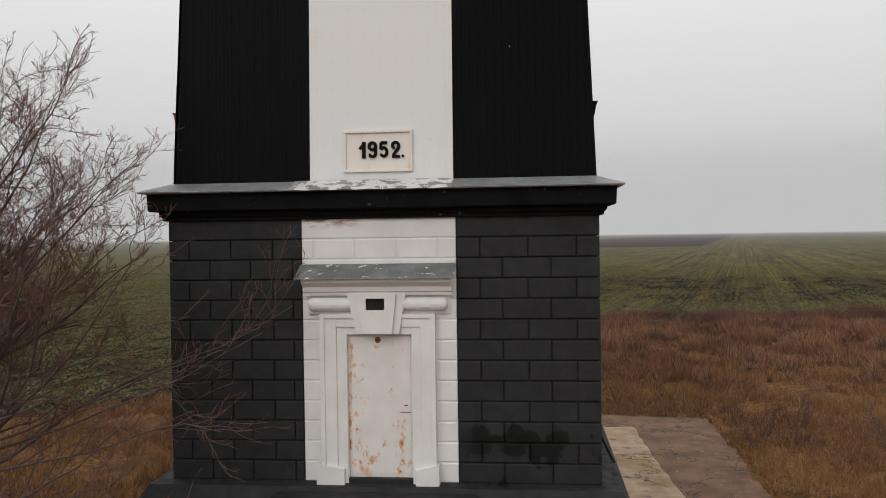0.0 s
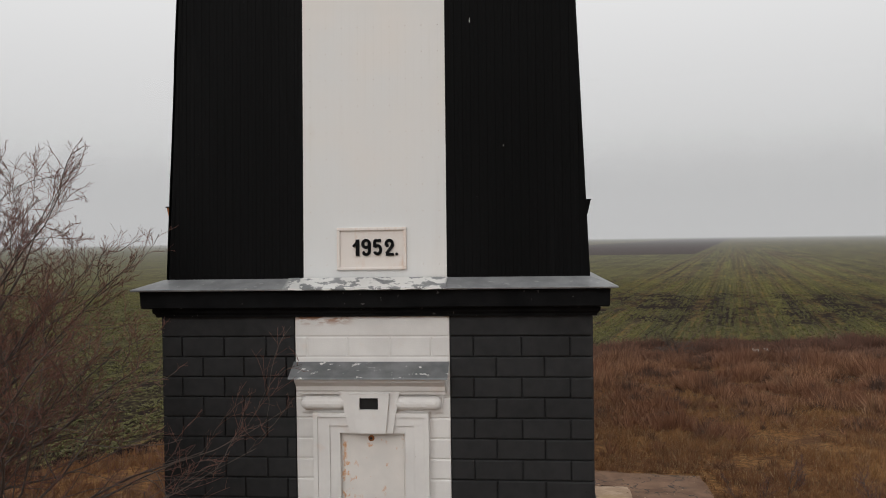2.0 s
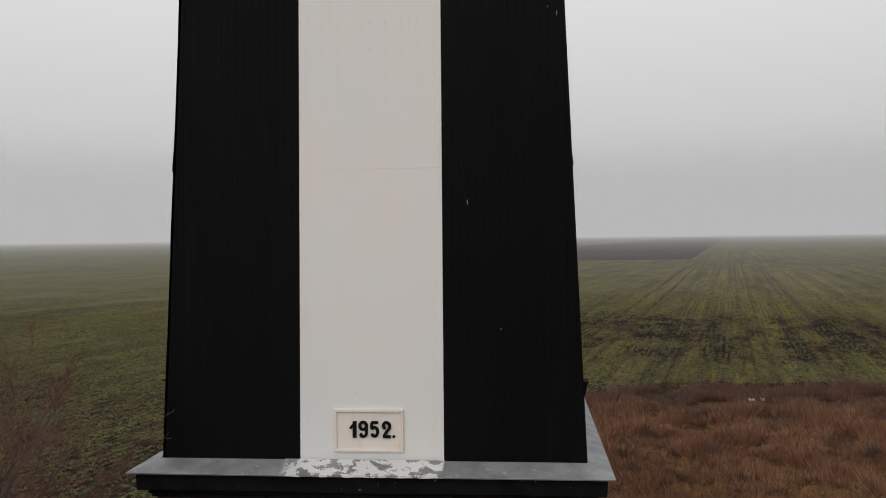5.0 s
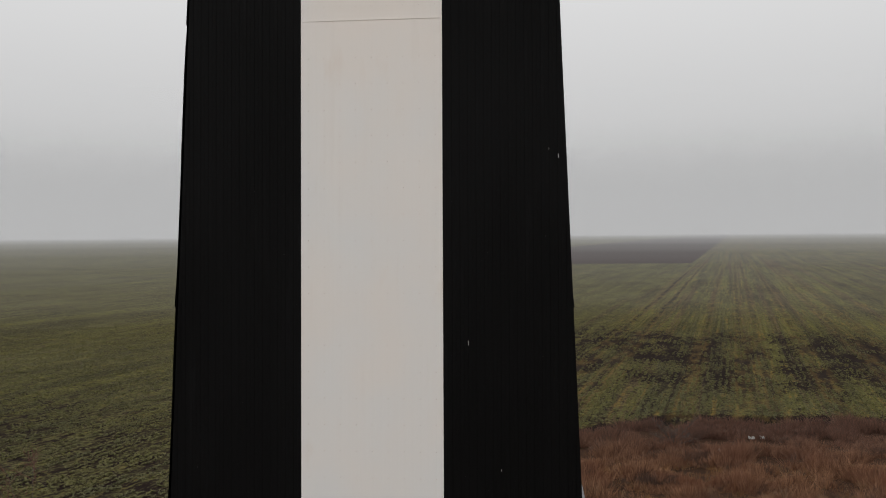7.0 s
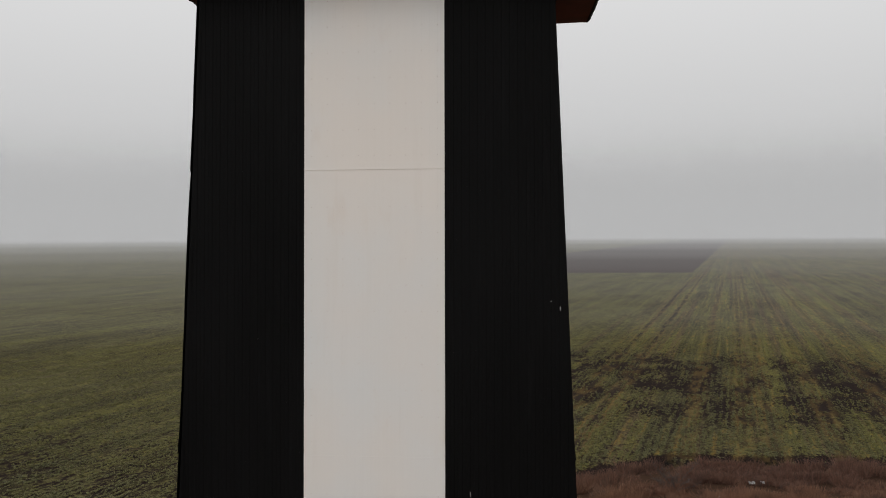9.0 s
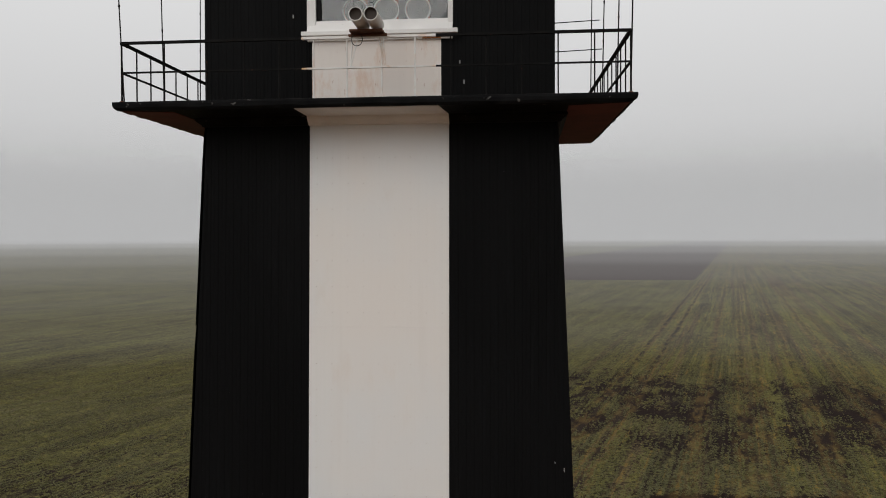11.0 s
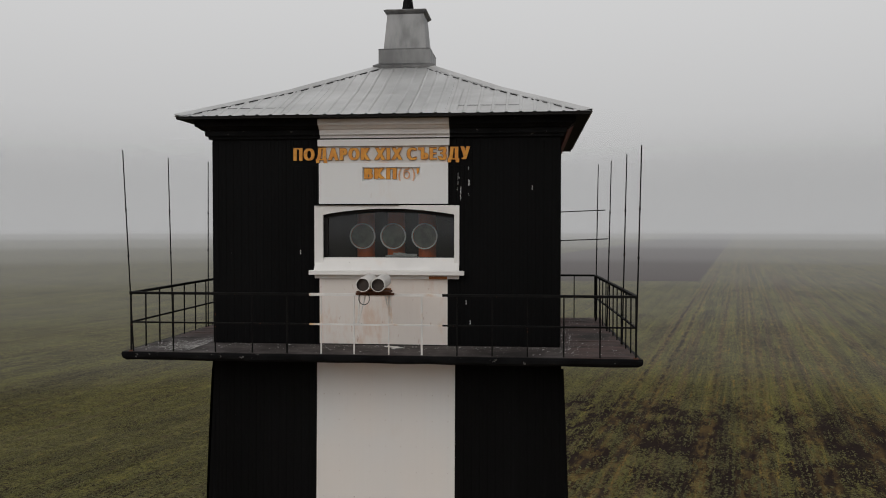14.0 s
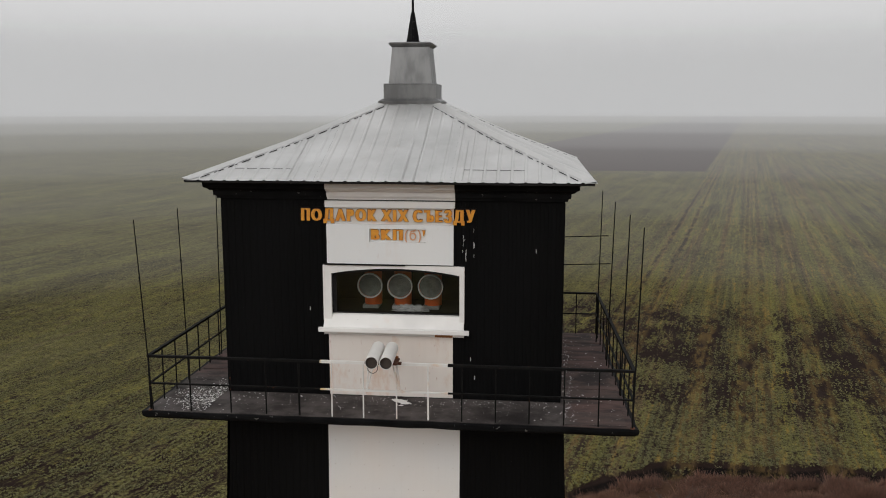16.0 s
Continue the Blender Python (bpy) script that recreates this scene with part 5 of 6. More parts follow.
def roof():
    E, T = 3.0, 0.42
    ze, zm, zt = 20.372, 20.90, 21.52
    thing = new("roof")
    thing.parent = lighthouse
    tagged(thing, "hipped roof of pale galvanised ribbed sheet")

    def at(x, f, d):
        y = CY - E + f * (E - T)
        z = (ze + (zm - ze) * f * 2) if f < 0.5 else (zm + (zt - zm) * (f - 0.5) * 2)
        return (CX + x, y, z + d)

    def sheet(x0, x1):
        bm = bmesh.new()
        p = 0.2
        pts = {(round(x0, 4), 0.0), (round(x1, 4), 0.0)}
        for i in range(-16, 17):
            for a, d in ((0.0, 0.0), (0.018, 0.012), (0.040, 0.012), (0.058, 0.0)):
                x = i * p + a
                if x0 < x < x1:
                    pts.add((round(x, 4), d))
        for s in (-T, T, -(E + T) / 2, (E + T) / 2):
            if x0 < s < x1:
                pts.add((round(s, 4), 0.0))
        cols = []
        for x, d in sorted(pts):
            top = min(1.0, max((E - abs(x)) / (E - T), 0.0))
            fs = [-0.012, min(0.5, top), top] if top > 0 else [-0.012, 0.0, 0.0]
            cols.append([bm.verts.new(at(x, f, d + 0.012)) for f in fs])
        for a, b in zip(cols, cols[1:]):
            for j in range(2):
                try:
                    bm.faces.new((a[j], b[j], b[j + 1], a[j + 1]))
                except ValueError:
                    pass
        bmesh.ops.remove_doubles(bm, verts=bm.verts, dist=0.0005)
        return bm

    deck = bmesh.new()
    ring(deck, ((0.0, ze - 0.035), (0.0, ze), (-(E - T) / 2, zm), (-(E - T), zt)), CX, CY, E, E)
    part("roof_deck", deck, DARK, thing)
    sof = bmesh.new()
    box(sof, CX - E + 0.01, CX + E - 0.01, CY - E + 0.01, CY + E - 0.01, ze - 0.036, ze - 0.03)
    part("eaves_soffit", sof, TRIM_BLACK, thing)
    rng = random.Random(2)
    for k in range(4):
        cuts = (-E, -2.05, -1.05, -0.05, 0.95, 1.95, E)
        for i, (a, b) in enumerate(zip(cuts, cuts[1:])):
            ob = turned(part("roof_sheet", sheet(a, b), ROOF, thing), k)
            ob.location.z += 0.003 * (i % 2)
        # hip cap
        bm = bmesh.new()
        rows = []
        for f in (-0.01, 0.25, 0.5, 0.75, 1.0):
            x, y, z = at(E - f * (E - T), f, 0.0)
            n = 0.13
            rows.append([bm.verts.new(p) for p in ((x - n * 1.0, y - n * 0.0, z + 0.020), (x, y, z + 0.046), (x, y + n, z + 0.020))])
        for p, q in zip(rows, rows[1:]):
            for j in range(2):
                bm.faces.new((p[j], p[j + 1], q[j + 1], q[j]))
        turned(part("hip_cap", bm, ROOF, thing), k)
        # dark dashes stand in for the shade under the hip cap's edge
        for side in (-1, 1):
            bm = bmesh.new()
            for i in range(15):
                x = 0.62 + 0.16 * i
                if x > E - 0.12:
                    break
                ends = []
                for xx in (x, x + 0.105):
                    f = (E - xx) / (E - T)
                    px, py, pz = at(side * (xx - 0.20), f, 0.022)
                    ends.append((px, py, pz))
                if f > 0.96:
                    continue
                tube(bm, ends[0], ends[1], 0.0065, 0.0065, 4)
            turned(part("hip_gap_shade", bm, DARK, thing), k)
    for x0, x1, f in ((1.12, 2.02, 0.13), (-2.34, -1.46, 0.13)):
        bm = bmesh.new()
        tube(bm, at(x0, f, 0.020), at(x1, f, 0.016), 0.004, 0.004, 4)
        part("lap_joint", bm, CAP, thing)
    for x in (-1.45, 1.12, 0.26):
        bm = bmesh.new()
        tube(bm, at(x, 0.0, 0.026), at(x, 0.5, 0.026), 0.004, 0.004, 4)
        part("lap_joint", bm, ROOF, thing)
    cap = new("roof_cap")
    cap.parent = lighthouse
    tagged(cap, "grey zinc ventilator box on the roof")
    part("skirt", ring(bmesh.new(), ((0.53, 21.49), (0.535, 21.535), (0.46, 21.58), (0.0, 21.60)), CX, CY, 0, 0), CAP, cap)
    part("cap_base", ring(bmesh.new(), ((0.45, 21.56), (0.45, 21.82), (0.455, 21.825), (0.445, 21.835), (0.3, 21.84)), CX, CY, 0, 0), CAP, cap)
    part("cap_body", ring(bmesh.new(), ((0.375, 21.82), (0.315, 22.47)), CX, CY, 0, 0), CAP, cap)
    part("cap_lid", ring(bmesh.new(), ((0.315, 22.45), (0.345, 22.475), (0.370, 22.50), (0.375, 22.515), (0.34, 22.535), (0.0, 22.56)), CX, CY, 0, 0), CAP, cap)
    spire = part("spire", tube(bmesh.new(), (CX, CY, 22.55), (CX, CY, 23.06), 0.115, 0.032, 4), TRIM_BLACK, lighthouse, "black pointed spire")
    part("spire_foot", boxed(CX - 0.1, CX + 0.1, CY - 0.1, CY + 0.1, 22.54, 22.59, 0.01), TRIM_BLACK, spire)
    part("spire_rod", rod((CX, CY, 23.05), (CX, CY, 24.1), 0.022, 0.012), TRIM_BLACK, spire)


base()
doorway()
shaft()
gallery()
lamp_room()
roof()


# ---- things on the gallery ----
def railing():
    thing = tagged(new("gallery_railing"), "thin black iron railing with a stretch painted white", "railing")
    y, zt, zm = -0.44, 17.845, 17.425
    W = (-0.86, 0.99)

    def bar(a, b, z, s, mat, drop=0.0):
        bm = bmesh.new()
        v = Vector(b) - Vector(a)
        w = Vector((v.y, -v.x)).normalized() * s[0] / 2
        slab(bm, [(a[0] + w.x, a[1] + w.y), (b[0] + w.x, b[1] + w.y), (b[0] - w.x, b[1] - w.y), (a[0] - w.x, a[1] - w.y)], z - s[1], z)
        part("rail", bm, mat, thing, "white rusty rail" if mat is RAIL_WHITE else "")

    xl, xr = -3.44, 3.585
    for z, s in ((zt, (0.05, 0.035)), (zm, (0.03, 0.022))):
        bar((xl, y), (W[0], y), z, s, RAIL)
        bar((W[0], y), (W[1], y), z, s, RAIL_WHITE)
        bar((W[1], y), (xr, y), z, s, RAIL)
        bar((xr, y), (xr - 0.17, 4.6), z, s, RAIL)
        bar((xr - 0.17, 4.6), (2.62, 4.6), z, s, RAIL)
        bar((xl, y), (xl - 0.02, 4.6), z, s, RAIL)
        bar((xl - 0.02, 4.6), (-2.6, 4.6), z, s, RAIL)

    def baluster(x, yy, mat, r=0.011, top=zt - 0.03):
        part("baluster", rod((x, yy, GZ - 0.01), (x, yy, top), r, r, 6), mat, thing)

    for x in (-2.82, -2.209, -1.676, -1.18, -0.696, -0.233, 0.25, 0.706, 1.189, 1.669, 2.144, 2.63, 3.111):
        baluster(x, y, RAIL_WHITE if -0.85 < x < 0.95 else RAIL, 0.015 if abs(x + 1.18) < 0.01 or abs(x - 0.706) < 0.01 else 0.011)
    for i in range(1, 11):
        f = i / 10.7
        baluster(xr - 0.17 * f, y + 5.04 * f, RAIL)
        baluster(xl - 0.02 * f, y + 5.04 * f, RAIL)
    for x in (2.66, 3.02, -2.75, -3.1):
        baluster(x, 4.6, RAIL)
    for x, yy in ((xl, y), (xr, y), (xr - 0.17, 4.6), (xl - 0.02, 4.6)):
        part("post_foot", rod((x, yy, GZ - 0.01), (x, yy, GZ + 0.018), 0.05, 0.028, 10), RUST_DARK, thing, "rusty foot")
        part("post", rod((x, yy, GZ - 0.01), (x, yy, zt - 0.005), 0.014, 0.014, 8), RAIL, thing)


def rods():
    for x, y, top, lx in ((3.58, -0.46, 19.84, 0.06), (3.545, 0.92, 19.84, 0.055), (3.46, 2.5, 19.86, 0.06), (3.38, 3.98, 19.91, 0.04), (-3.405, -0.445, 19.84, -0.135), (-3.44, 0.98, 19.84, -0.06), (-3.45, 2.48, 19.90, 0.02)):
        thing = tagged(new("aerial_mast"), "thin upright iron rod fixed to the gallery railing", "mast", "iron rods round the gallery")
        thing.location = (x, y, GZ)
        part("rod", rod((0, 0, -0.01), (lx, 0, top - GZ), 0.0115, 0.008, 6), RAIL, thing)
        for z in (1.35, 2.0):
            part("clamp", rod((lx * z / 2.85, 0, z - 0.016), (lx * z / 2.85, 0, z + 0.016), 0.0145, 0.0145, 8), RAIL, thing)
    for z, x1 in ((19.05, 3.55), (18.52, 3.6)):
        tagged(make("cross_rod", rod((2.60, 3.97, z - 0.02), (x1, 3.97, z + 0.02), 0.009, 0.009, 6), RAIL), "thin rusty rod from the wall to a mast", "rod")


def signal_tubes():
    """Two short pipes side by side on a bracketed board."""
    thing = tagged(new("signal_lamp"), "pair of grey-white pipes on a rusty bracket before the window", "lamp")
    thing.location = (0.0, 0.0, 0.0)
    ax = Vector((-0.03, 0.70, 0.02))
    for x in (0.0, 0.2):
        a = Vector((x, -1.0, 18.0))
        b = a + ax
        bm = bmesh.new()
        m = Matrix.Translation((a + b) / 2) @ ax.to_track_quat("Z", "Y").to_matrix().to_4x4()
        outer = bmesh.ops.create_cone(bm, cap_ends=False, segments=28, radius1=0.092, radius2=0.092, depth=ax.length, matrix=m)
        q = ax.to_track_quat("Z", "Y").to_matrix()
        for i in range(28):
            t0, t1 = 2 * math.pi * i / 28, 2 * math.pi * (i + 1) / 28
            vs = [bm.verts.new(a + q @ Vector((r * math.cos(t), r * math.sin(t), 0))) for r, t in ((0.092, t0), (0.092, t1), (0.082, t1), (0.082, t0))]
            bm.faces.new(vs)
        bmesh.ops.remove_doubles(bm, verts=bm.verts, dist=0.002)
        pipe = part("pipe", bm, TUBE, thing)
        bm = bmesh.new()
        bmesh.ops.create_cone(bm, cap_ends=True, segments=28, radius1=0.084, radius2=0.084, depth=0.02, matrix=Matrix.Translation(a + ax * 0.10) @ q.to_4x4())
        part("lens", bm, BORE, pipe, "dull brown disc inside the pipe")
        bm = bmesh.new()
        bmesh.ops.create_cone(bm, cap_ends=False, segments=28, radius1=0.0825, radius2=0.0825, depth=ax.length * 0.96, matrix=m)
        part("bore", bm, BORE, pipe, "dark brown inside of the pipe")
        bm = bmesh.new()
        bmesh.ops.create_cone(bm, cap_ends=True, segments=28, radius1=0.092, radius2=0.06, depth=0.05, matrix=Matrix.Translation(b + ax * 0.02) @ q.to_4x4())
        part("end_cap", bm, TUBE, pipe)
    part("board", boxed(-0.16, 0.29, -0.64, -0.36, 17.862, 17.892, 0.006), RUST_DARK, thing, "dark rotten board under the pipes")
    part("bearer", boxed(-0.20, 0.33, -0.50, -0.44, 17.828, 17.860, 0.004), RUST_DARK, thing)
    part("strap", boxed(-0.12, 0.27, -0.40, -0.35, 17.892, 17.915), RUST, thing)
    for a, b in (((-0.15, -0.46, 17.83), (-0.18, -0.44, 17.43)), ((-0.07, -0.46, 17.83), (-0.18, -0.44, 17.43)), ((0.20, -0.46, 17.83), (0.30, -0.44, 17.43)), ((0.27, -0.46, 17.83), (0.30, -0.44, 17.43))):
        part("strut", rod(a, b, 0.011, 0.011, 6), RAIL_WHITE, thing, "pale rusty strut")
    for x in (-0.18, 0.30):
        part("foot", boxed(x - 0.05, x + 0.05, -0.47, -0.41, 17.405, 17.43), RAIL_WHITE, thing)
    # the loose loop of cable
    bm = bmesh.new()
    pts = [Vector((-0.08 + 0.075 * math.cos(t), -0.5, 17.78 + 0.085 * math.sin(t))) for t in np.linspace(0.6, 7.3, 22)]
    pts = [Vector((0.0, -0.45, 17.88))] + pts
    for a, b in zip(pts, pts[1:]):
        tube(bm, a, b, 0.0055, 0.0055, 5, False)
    part("cable", bm, CABLE, thing)


def beacon_lamps():
    """Three round lamps behind the window, each on an orange stand."""
    shelf = tagged(new("lamp_shelf"), "dark shelf inside the lamp room", "shelf")
    part("shelf_top", boxed(-1.2, 1.35, 0.8, 1.9, 18.20, 18.235, 0.004), DARK, shelf)
    for x in (-1.1, 1.25):
        part("shelf_leg", boxed(x - 0.03, x + 0.03, 0.9, 1.8, 17.6, 18.20), DARK, shelf)
    for x in (-0.432, 0.052, 0.545):
        lamp = tagged(new("beacon_lamp"), "round glass lens with a pale rim on an orange housing", "lamp", "beacon lamps in the window")
        lamp.location = (x, 1.2, 18.615)
        part("stand", boxed(-0.13, 0.13, 0.0, 0.32, -0.38, -0.325, 0.008), SHELF, lamp)
        body = bmesh.new()
        tube(body, (0.02, 0.17, -0.33), (0.02, 0.17, 0.52), 0.14, 0.14, 24)
        part("housing", body, ORANGE, lamp, "orange enamelled housing")
        part("barrel", rod((0, -0.01, 0), (0, 0.2, 0), 0.185, 0.16, 32), ORANGE, lamp)
        bm = bmesh.new()
        rows = []
        for r, yy in ((0.184, -0.012), (0.184, -0.05), (0.202, -0.05), (0.202, 0.0)):
            rows.append([bm.verts.new((r * math.cos(t), yy, r * math.sin(t))) for t in np.linspace(0, 2 * math.pi, 41)[:-1]])
        for p, q in zip(rows, rows[1:]):
            for i in range(40):
                bm.faces.new((p[i], p[(i + 1) % 40], q[(i + 1) % 40], q[i]))
        part("rim", bm, RIM, lamp, "pale painted rim")
        # stepped lens
        bm = bmesh.new()
        rows = []
        prof = [(0.179, -0.014)]
        for i in range(6):
            r = 0.175 - i * 0.026
            prof += [(r, -0.030), (r - 0.020, -0.018)]
        prof.append((0.012, -0.034))
        for r, yy in prof:
            rows.append([bm.verts.new((r * math.cos(t), yy, r * math.sin(t))) for t in np.linspace(0, 2 * math.pi, 33)[:-1]])
        for p, q in zip(rows, rows[1:]):
            for i in range(32):
                bm.faces.new((p[i], p[(i + 1) % 32], q[(i + 1) % 32], q[i]))
        bm.faces.new(rows[-1])
        bmesh.ops.recalc_face_normals(bm, faces=bm.faces)
        part("lens", bm, LENS, lamp, "stepped glass lens")


def crumpled_bag():
    bm = bmesh.new()
    bmesh.ops.create_icosphere(bm, subdivisions=4, radius=1.0)
    for v in bm.verts:
        k = 1 + 0.45 * noise.fractal(v.co * 2.6, 1.0, 2.2, 3)
        v.co = Vector((v.co.x * 0.27, v.co.y * 0.10, max(v.co.z, -0.35) * 0.085)) * k
    ob = make("plastic_bag", bm, CLEAR)
    ob.location = (0.25, 0.98, 18.262)
    tagged(ob, "crumpled clear plastic bag lying before the lamps", "bag")


railing()
rods()
crumpled_bag()
signal_tubes()
beacon_lamps()


# ---- bare shrubs ----
class Sticks:
    """Collects thin tapered branches as one mesh."""

    def __init__(self):
        self.v, self.f = [], []

    def line(self, pts, radii, sides):
        start = len(self.v)
        for i, (p, r) in enumerate(zip(pts, radii)):
            d = (pts[min(i + 1, len(pts) - 1)] - pts[max(i - 1, 0)]).normalized()
            u = d.cross(Vector((0.3, 0.2, 1.0))).normalized()
            w = d.cross(u)
            for k in range(sides):
                a = 2 * math.pi * k / sides
                self.v.append(p + (u * math.cos(a) + w * math.sin(a)) * r)
        for i in range(len(pts) - 1):
            for k in range(sides):
                a, b = start + i * sides, start + (i + 1) * sides
                self.f.append((a + k, a + (k + 1) % sides, b + (k + 1) % sides, b + k))

    def mesh(self, name):
        me = bpy.data.meshes.new(name)
        me.from_pydata(self.v, [], self.f)
        me.shade_smooth()
        return me


def grow(out, rng, p, d, length, r, level, deepest, droop, lift, dense=1.0, fine=1.0):
    steps = (10, 6, 4, 3)[level]
    pts, radii = [p.copy()], [r]
    for i in range(steps):
        wob = Vector((rng.gauss(0, 1), rng.gauss(0, 1), rng.gauss(0, 1))) * (0.11, 0.20, 0.22, 0.20)[level]
        d = (d + wob + Vector((0, 0, lift if level else droop))).normalized()
        p = p + d * length / steps
        pts.append(p.copy())
        radii.append(max(r * (1 - 0.90 * (i + 1) / steps), (0.005, 0.0040, 0.0031, 0.0025)[level] * fine))
    out[min(level, len(out) - 1)].line(pts, radii, 6 if level == 0 else (4 if level == 1 else 3))
    if level == deepest:
        return
    n = max(int((15, 9, 5)[level] * dense), 3)
    for i in range(n):
        first = (0.34, 0.12, 0.15)[level]
        f = first + (1 - first) * (i + rng.random() * 0.8) / n
        k = min(int(f * steps), steps - 1)
        q = pts[k].lerp(pts[k + 1], f * steps - k)
        along = (pts[k + 1] - pts[k]).normalized()
        side = along.cross(Vector((rng.gauss(0, 1), rng.gauss(0, 1), rng.gauss(0, 1)))).normalized()
        side.z = abs(side.z) * 0.8 if rng.random() < 0.7 else side.z
        nd = (along * rng.uniform(0.7, 1.3) + side * rng.uniform(0.45, 1.3)).normalized()
        reach = length * (0.30, 0.46, 0.42)[level] * rng.uniform(0.45, 1.25) * (1.15 - 0.5 * f)
        grow(out, rng, q, nd, reach, max(radii[k] * 0.55, 0.0034 * fine), level + 1, deepest, droop, lift, dense, fine)


def shrub(name, label, at, limbs, seed, twig_mat, deepest=3):
    rng = random.Random(seed)
    thing = tagged(new(name), label, "tree")
    thing.location = at
    out = [Sticks(), Sticks(), Sticks()]
    high = max(limb[4] for limb in limbs)
    if high > 0.2:
        for k in range(3):
            foot = Vector((0.16 * math.cos(2.1 * k), 0.16 * math.sin(2.1 * k), -0.08))
            pts = [foot.lerp(Vector((0.05 * k, 0.08 - 0.06 * k, high + 0.15)), i / 8) + Vector((rng.gauss(0, 0.03), rng.gauss(0, 0.03), 0)) for i in range(9)]
            trunk = Sticks()
            trunk.line(pts, [0.085 - 0.006 * i for i in range(9)], 8)
            part_of("trunk", trunk.mesh("trunk"), BARK, thing)
    for az, el, length, r, z0 in limbs:
        a, e = radians(az), radians(el - 5)
        d = Vector((math.cos(a) * math.cos(e), math.sin(a) * math.cos(e), math.sin(e)))
        rng = random.Random(seed * 1000 + int(az * 7 + el * 31))
        start = Vector((rng.uniform(-0.08, 0.08), rng.uniform(-0.08, 0.08), z0 - 0.05))
        limb = Sticks()
        grow([limb, out[1], out[2]], rng, start, d, length, r, 0, deepest, 0.016, 0.025, 1.0 if el > 40 else 0.6, 0.8 if deepest == 2 else 1.0)
        part_of("stem", limb.mesh("stem"), BARK, thing)
    tagged(part_of("branchwork", out[1].mesh("branchwork"), BARK, thing), kind="stuff")
    tagged(part_of("crown", out[2].mesh("crown"), twig_mat, thing, "fine reddish bare twigs"), kind="stuff")


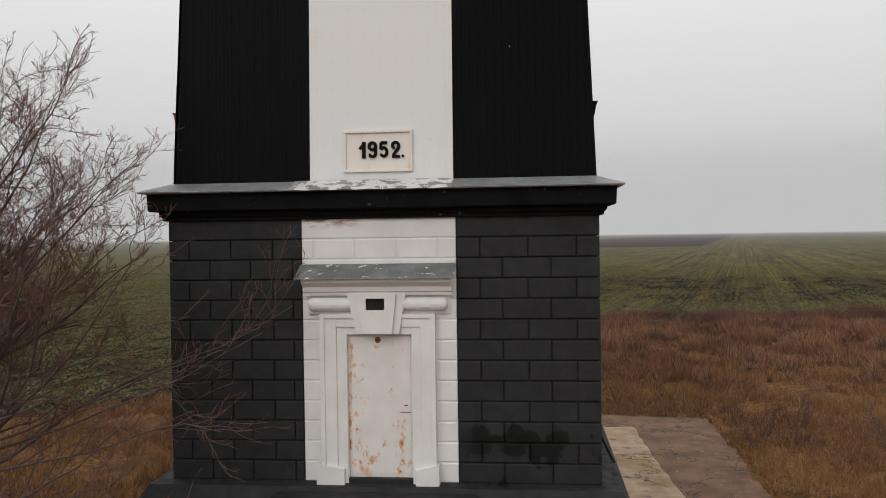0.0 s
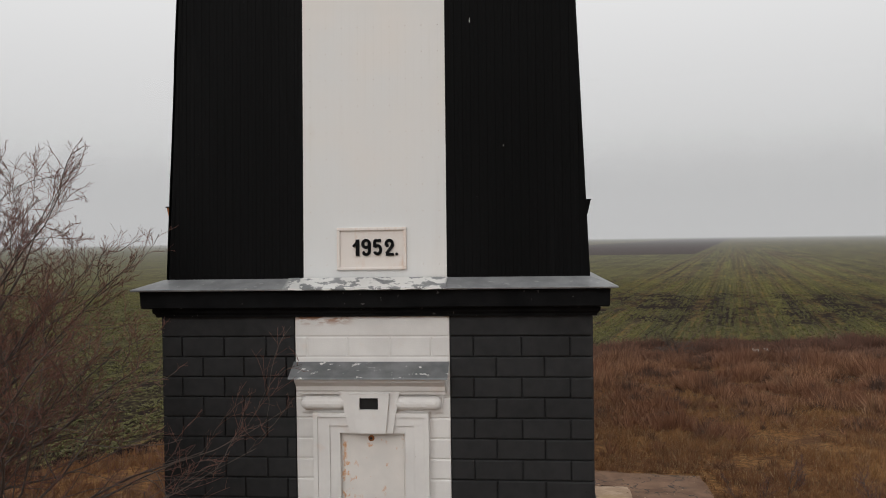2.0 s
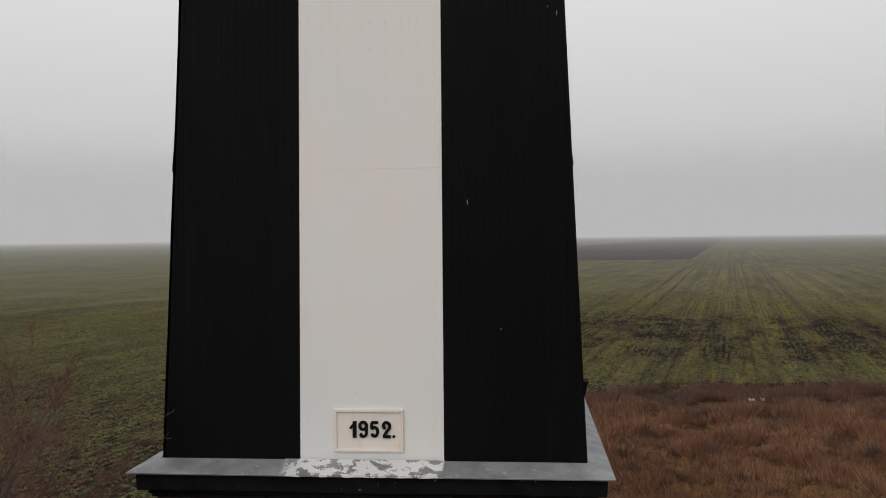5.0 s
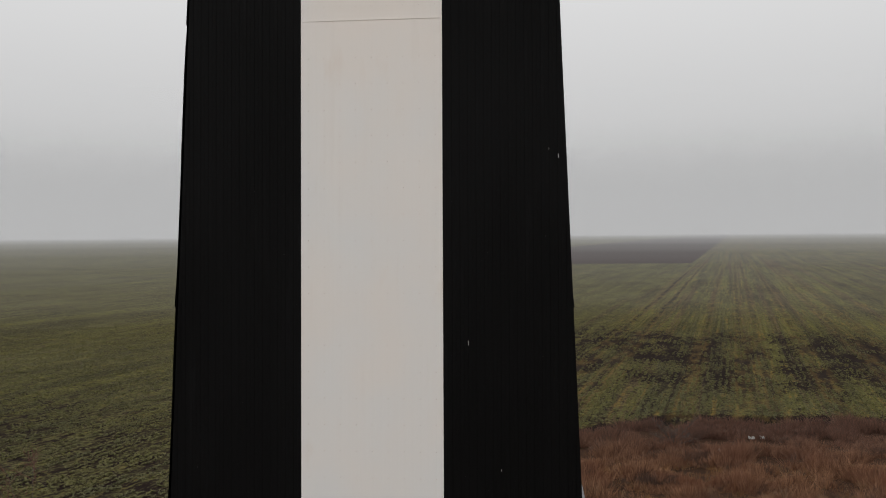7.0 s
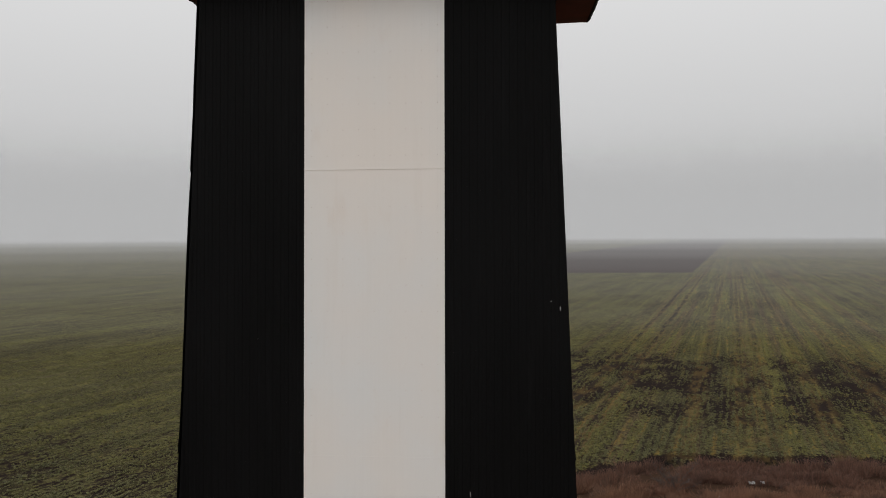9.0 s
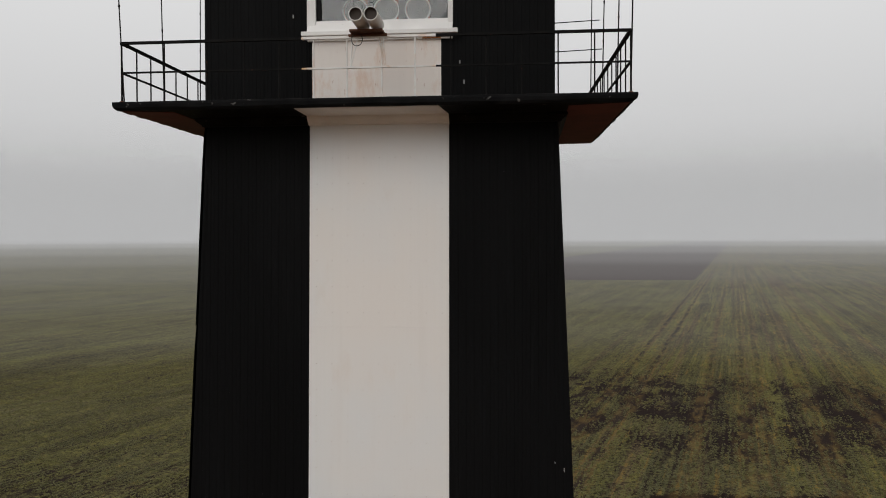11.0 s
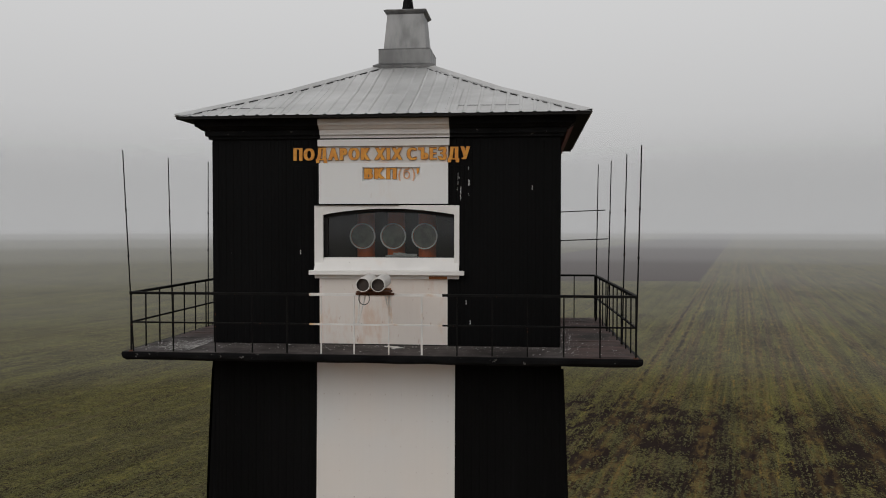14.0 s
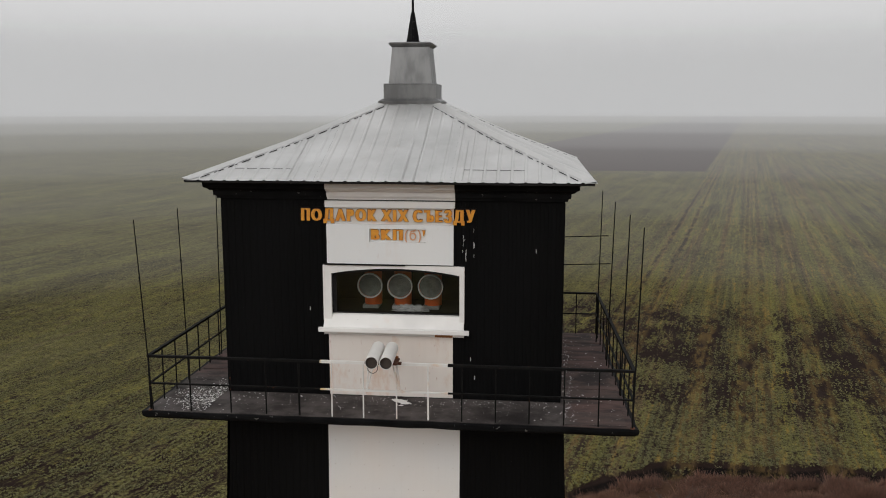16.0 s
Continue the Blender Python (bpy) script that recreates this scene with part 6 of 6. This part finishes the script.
def shrubs():
    rng = random.Random(77)
    limbs = []
    # compass bearing, rise, reach and fork height of each limb
    for az, el, length, z0 in ((-15, 60, 5.0, 2.6), (27, 70, 4.8, 2.8), (-28, 59, 4.8, 2.5), (0, 61, 5.1, 2.6), (22, 60, 4.7, 2.5), (-36, 67, 4.8, 2.6), (-60, 70, 4.6, 2.4), (40, 62, 4.8, 2.5), (3, 52, 4.5, 2.4), (-15, 46, 4.2, 2.3), (14, 50, 4.1, 2.1), (-9, 42, 3.8, 2.0),
                              (-26, 50, 4.4, 2.2), (8, 69, 5.2, 2.7), (-8, 54, 4.7, 2.3), (-20, 68, 5.0, 2.7), (-4, 47, 4.2, 2.2), (-12, 53, 4.6, 2.4), (6, 44, 3.9, 2.0), (-20, 43, 4.0, 2.0), (16, 56, 4.6, 2.3), (-18, 36, 3.3, 1.8), (-8, 25, 5.6, 1.6), (-6, 20, 5.2, 1.4), (-13, 21, 5.2, 1.3), (-3, 24, 4.9, 1.5), (-10, 18, 4.8, 1.2), (-21, 26, 4.6, 1.5), (-14, 14, 4.6, 0.9), (-29, 21, 4.4, 0.8), (-11, 24, 5.5, 1.5), (-16, 17, 5.0, 1.2), (-4, 17, 4.9, 1.3),
                              (-24, 17, 4.7, 1.0), (-20, 12, 4.3, 0.8), (-8, 12, 4.2, 0.8), (-33, 28, 3.9, 1.4), (-26, 31, 3.7, 1.5)):
        limbs.append((az, el, length * (0.96 if el > 40 else 1.0) * rng.uniform(0.97, 1.03), rng.uniform(0.030, 0.046) * (1.0 if el > 33 else 0.85), z0))
    for k in range(8):
        limbs.append((80 + 26 * k + rng.uniform(-9, 9), rng.uniform(35, 65), rng.uniform(3.4, 4.6), rng.uniform(0.03, 0.045), rng.uniform(1.4, 2.8)))
    shrub("bare_tree", "leafless many-stemmed shrub tree with reddish twigs", (-6.1, -1.8, 0.0), limbs, 21, TWIG)
    limbs = [(rng.uniform(-180, 180), rng.uniform(66, 86), rng.uniform(4.4, 6.0), rng.uniform(0.022, 0.034), 0.0) for _ in range(9)]
    shrub("bare_tree", "leafless reddish bush behind the larger shrub", (-7.6, 0.9, 0.0), limbs, 8, RED_TWIG)
    for x, y, h, s in ((6.9, 6.6, 1.3, 1), (9.3, 5.6, 1.5, 2), (10.9, 4.6, 1.6, 3), (8.2, 8.4, 1.0, 4)):
        limbs = [(rng.uniform(0, 360), rng.uniform(45, 80), h * rng.uniform(0.6, 1.0), 0.007, 0.0) for _ in range(4)]
        shrub("bare_bush", "small leafless bush in the withered grass", (x, y, 0.0), limbs, 30 + s, TWIG, 2)


def brush_pile():
    """A low heap of dead branches among the weeds."""
    rng = random.Random(41)
    limbs = [(rng.uniform(0, 360), rng.uniform(12, 55), rng.uniform(0.9, 1.9), rng.uniform(0.012, 0.022), 0.0) for _ in range(16)]
    shrub("brush_pile", "low dark heap of dead branches in the brown weeds", (9.7, 31.8, 0.1), limbs, 52, BARK, 2)


def scraps():
    """Torn pale sheets caught in the weeds."""
    rng = random.Random(19)
    for x, y, w, d in ((13.75, 32.6, 0.34, 0.10), (14.3, 32.7, 0.22, 0.08), (11.55, 29.9, 0.12, 0.08)):
        n, bm = 9, bmesh.new()
        grid = [[bm.verts.new((w * (i / (n - 1) - 0.5) + rng.uniform(-0.02, 0.02), d * (j / 4 - 0.5) + rng.uniform(-0.03, 0.03), 0.12 + 0.06 * noise.noise(Vector((i * 0.8 + x, j * 0.9, 0.0))) + 0.03 * j)) for i in range(n)] for j in range(5)]
        for a, b in zip(grid, grid[1:]):
            for i in range(n - 1):
                if rng.random() < 0.85:
                    bm.faces.new((a[i], a[i + 1], b[i + 1], b[i]))
        bmesh.ops.solidify(bm, geom=bm.faces[:], thickness=0.006)
        ob = make("plastic_scrap", bm, CLEAR)
        ob.location = (x, y, 0.0)
        ob.rotation_euler = (0, 0, rng.uniform(-0.4, 0.4))
        tagged(ob, "torn greyish-white plastic sheet caught in dead weeds", "litter", "plastic scraps in the weeds")


shrubs()
brush_pile()
scraps()
grasses()
crops()
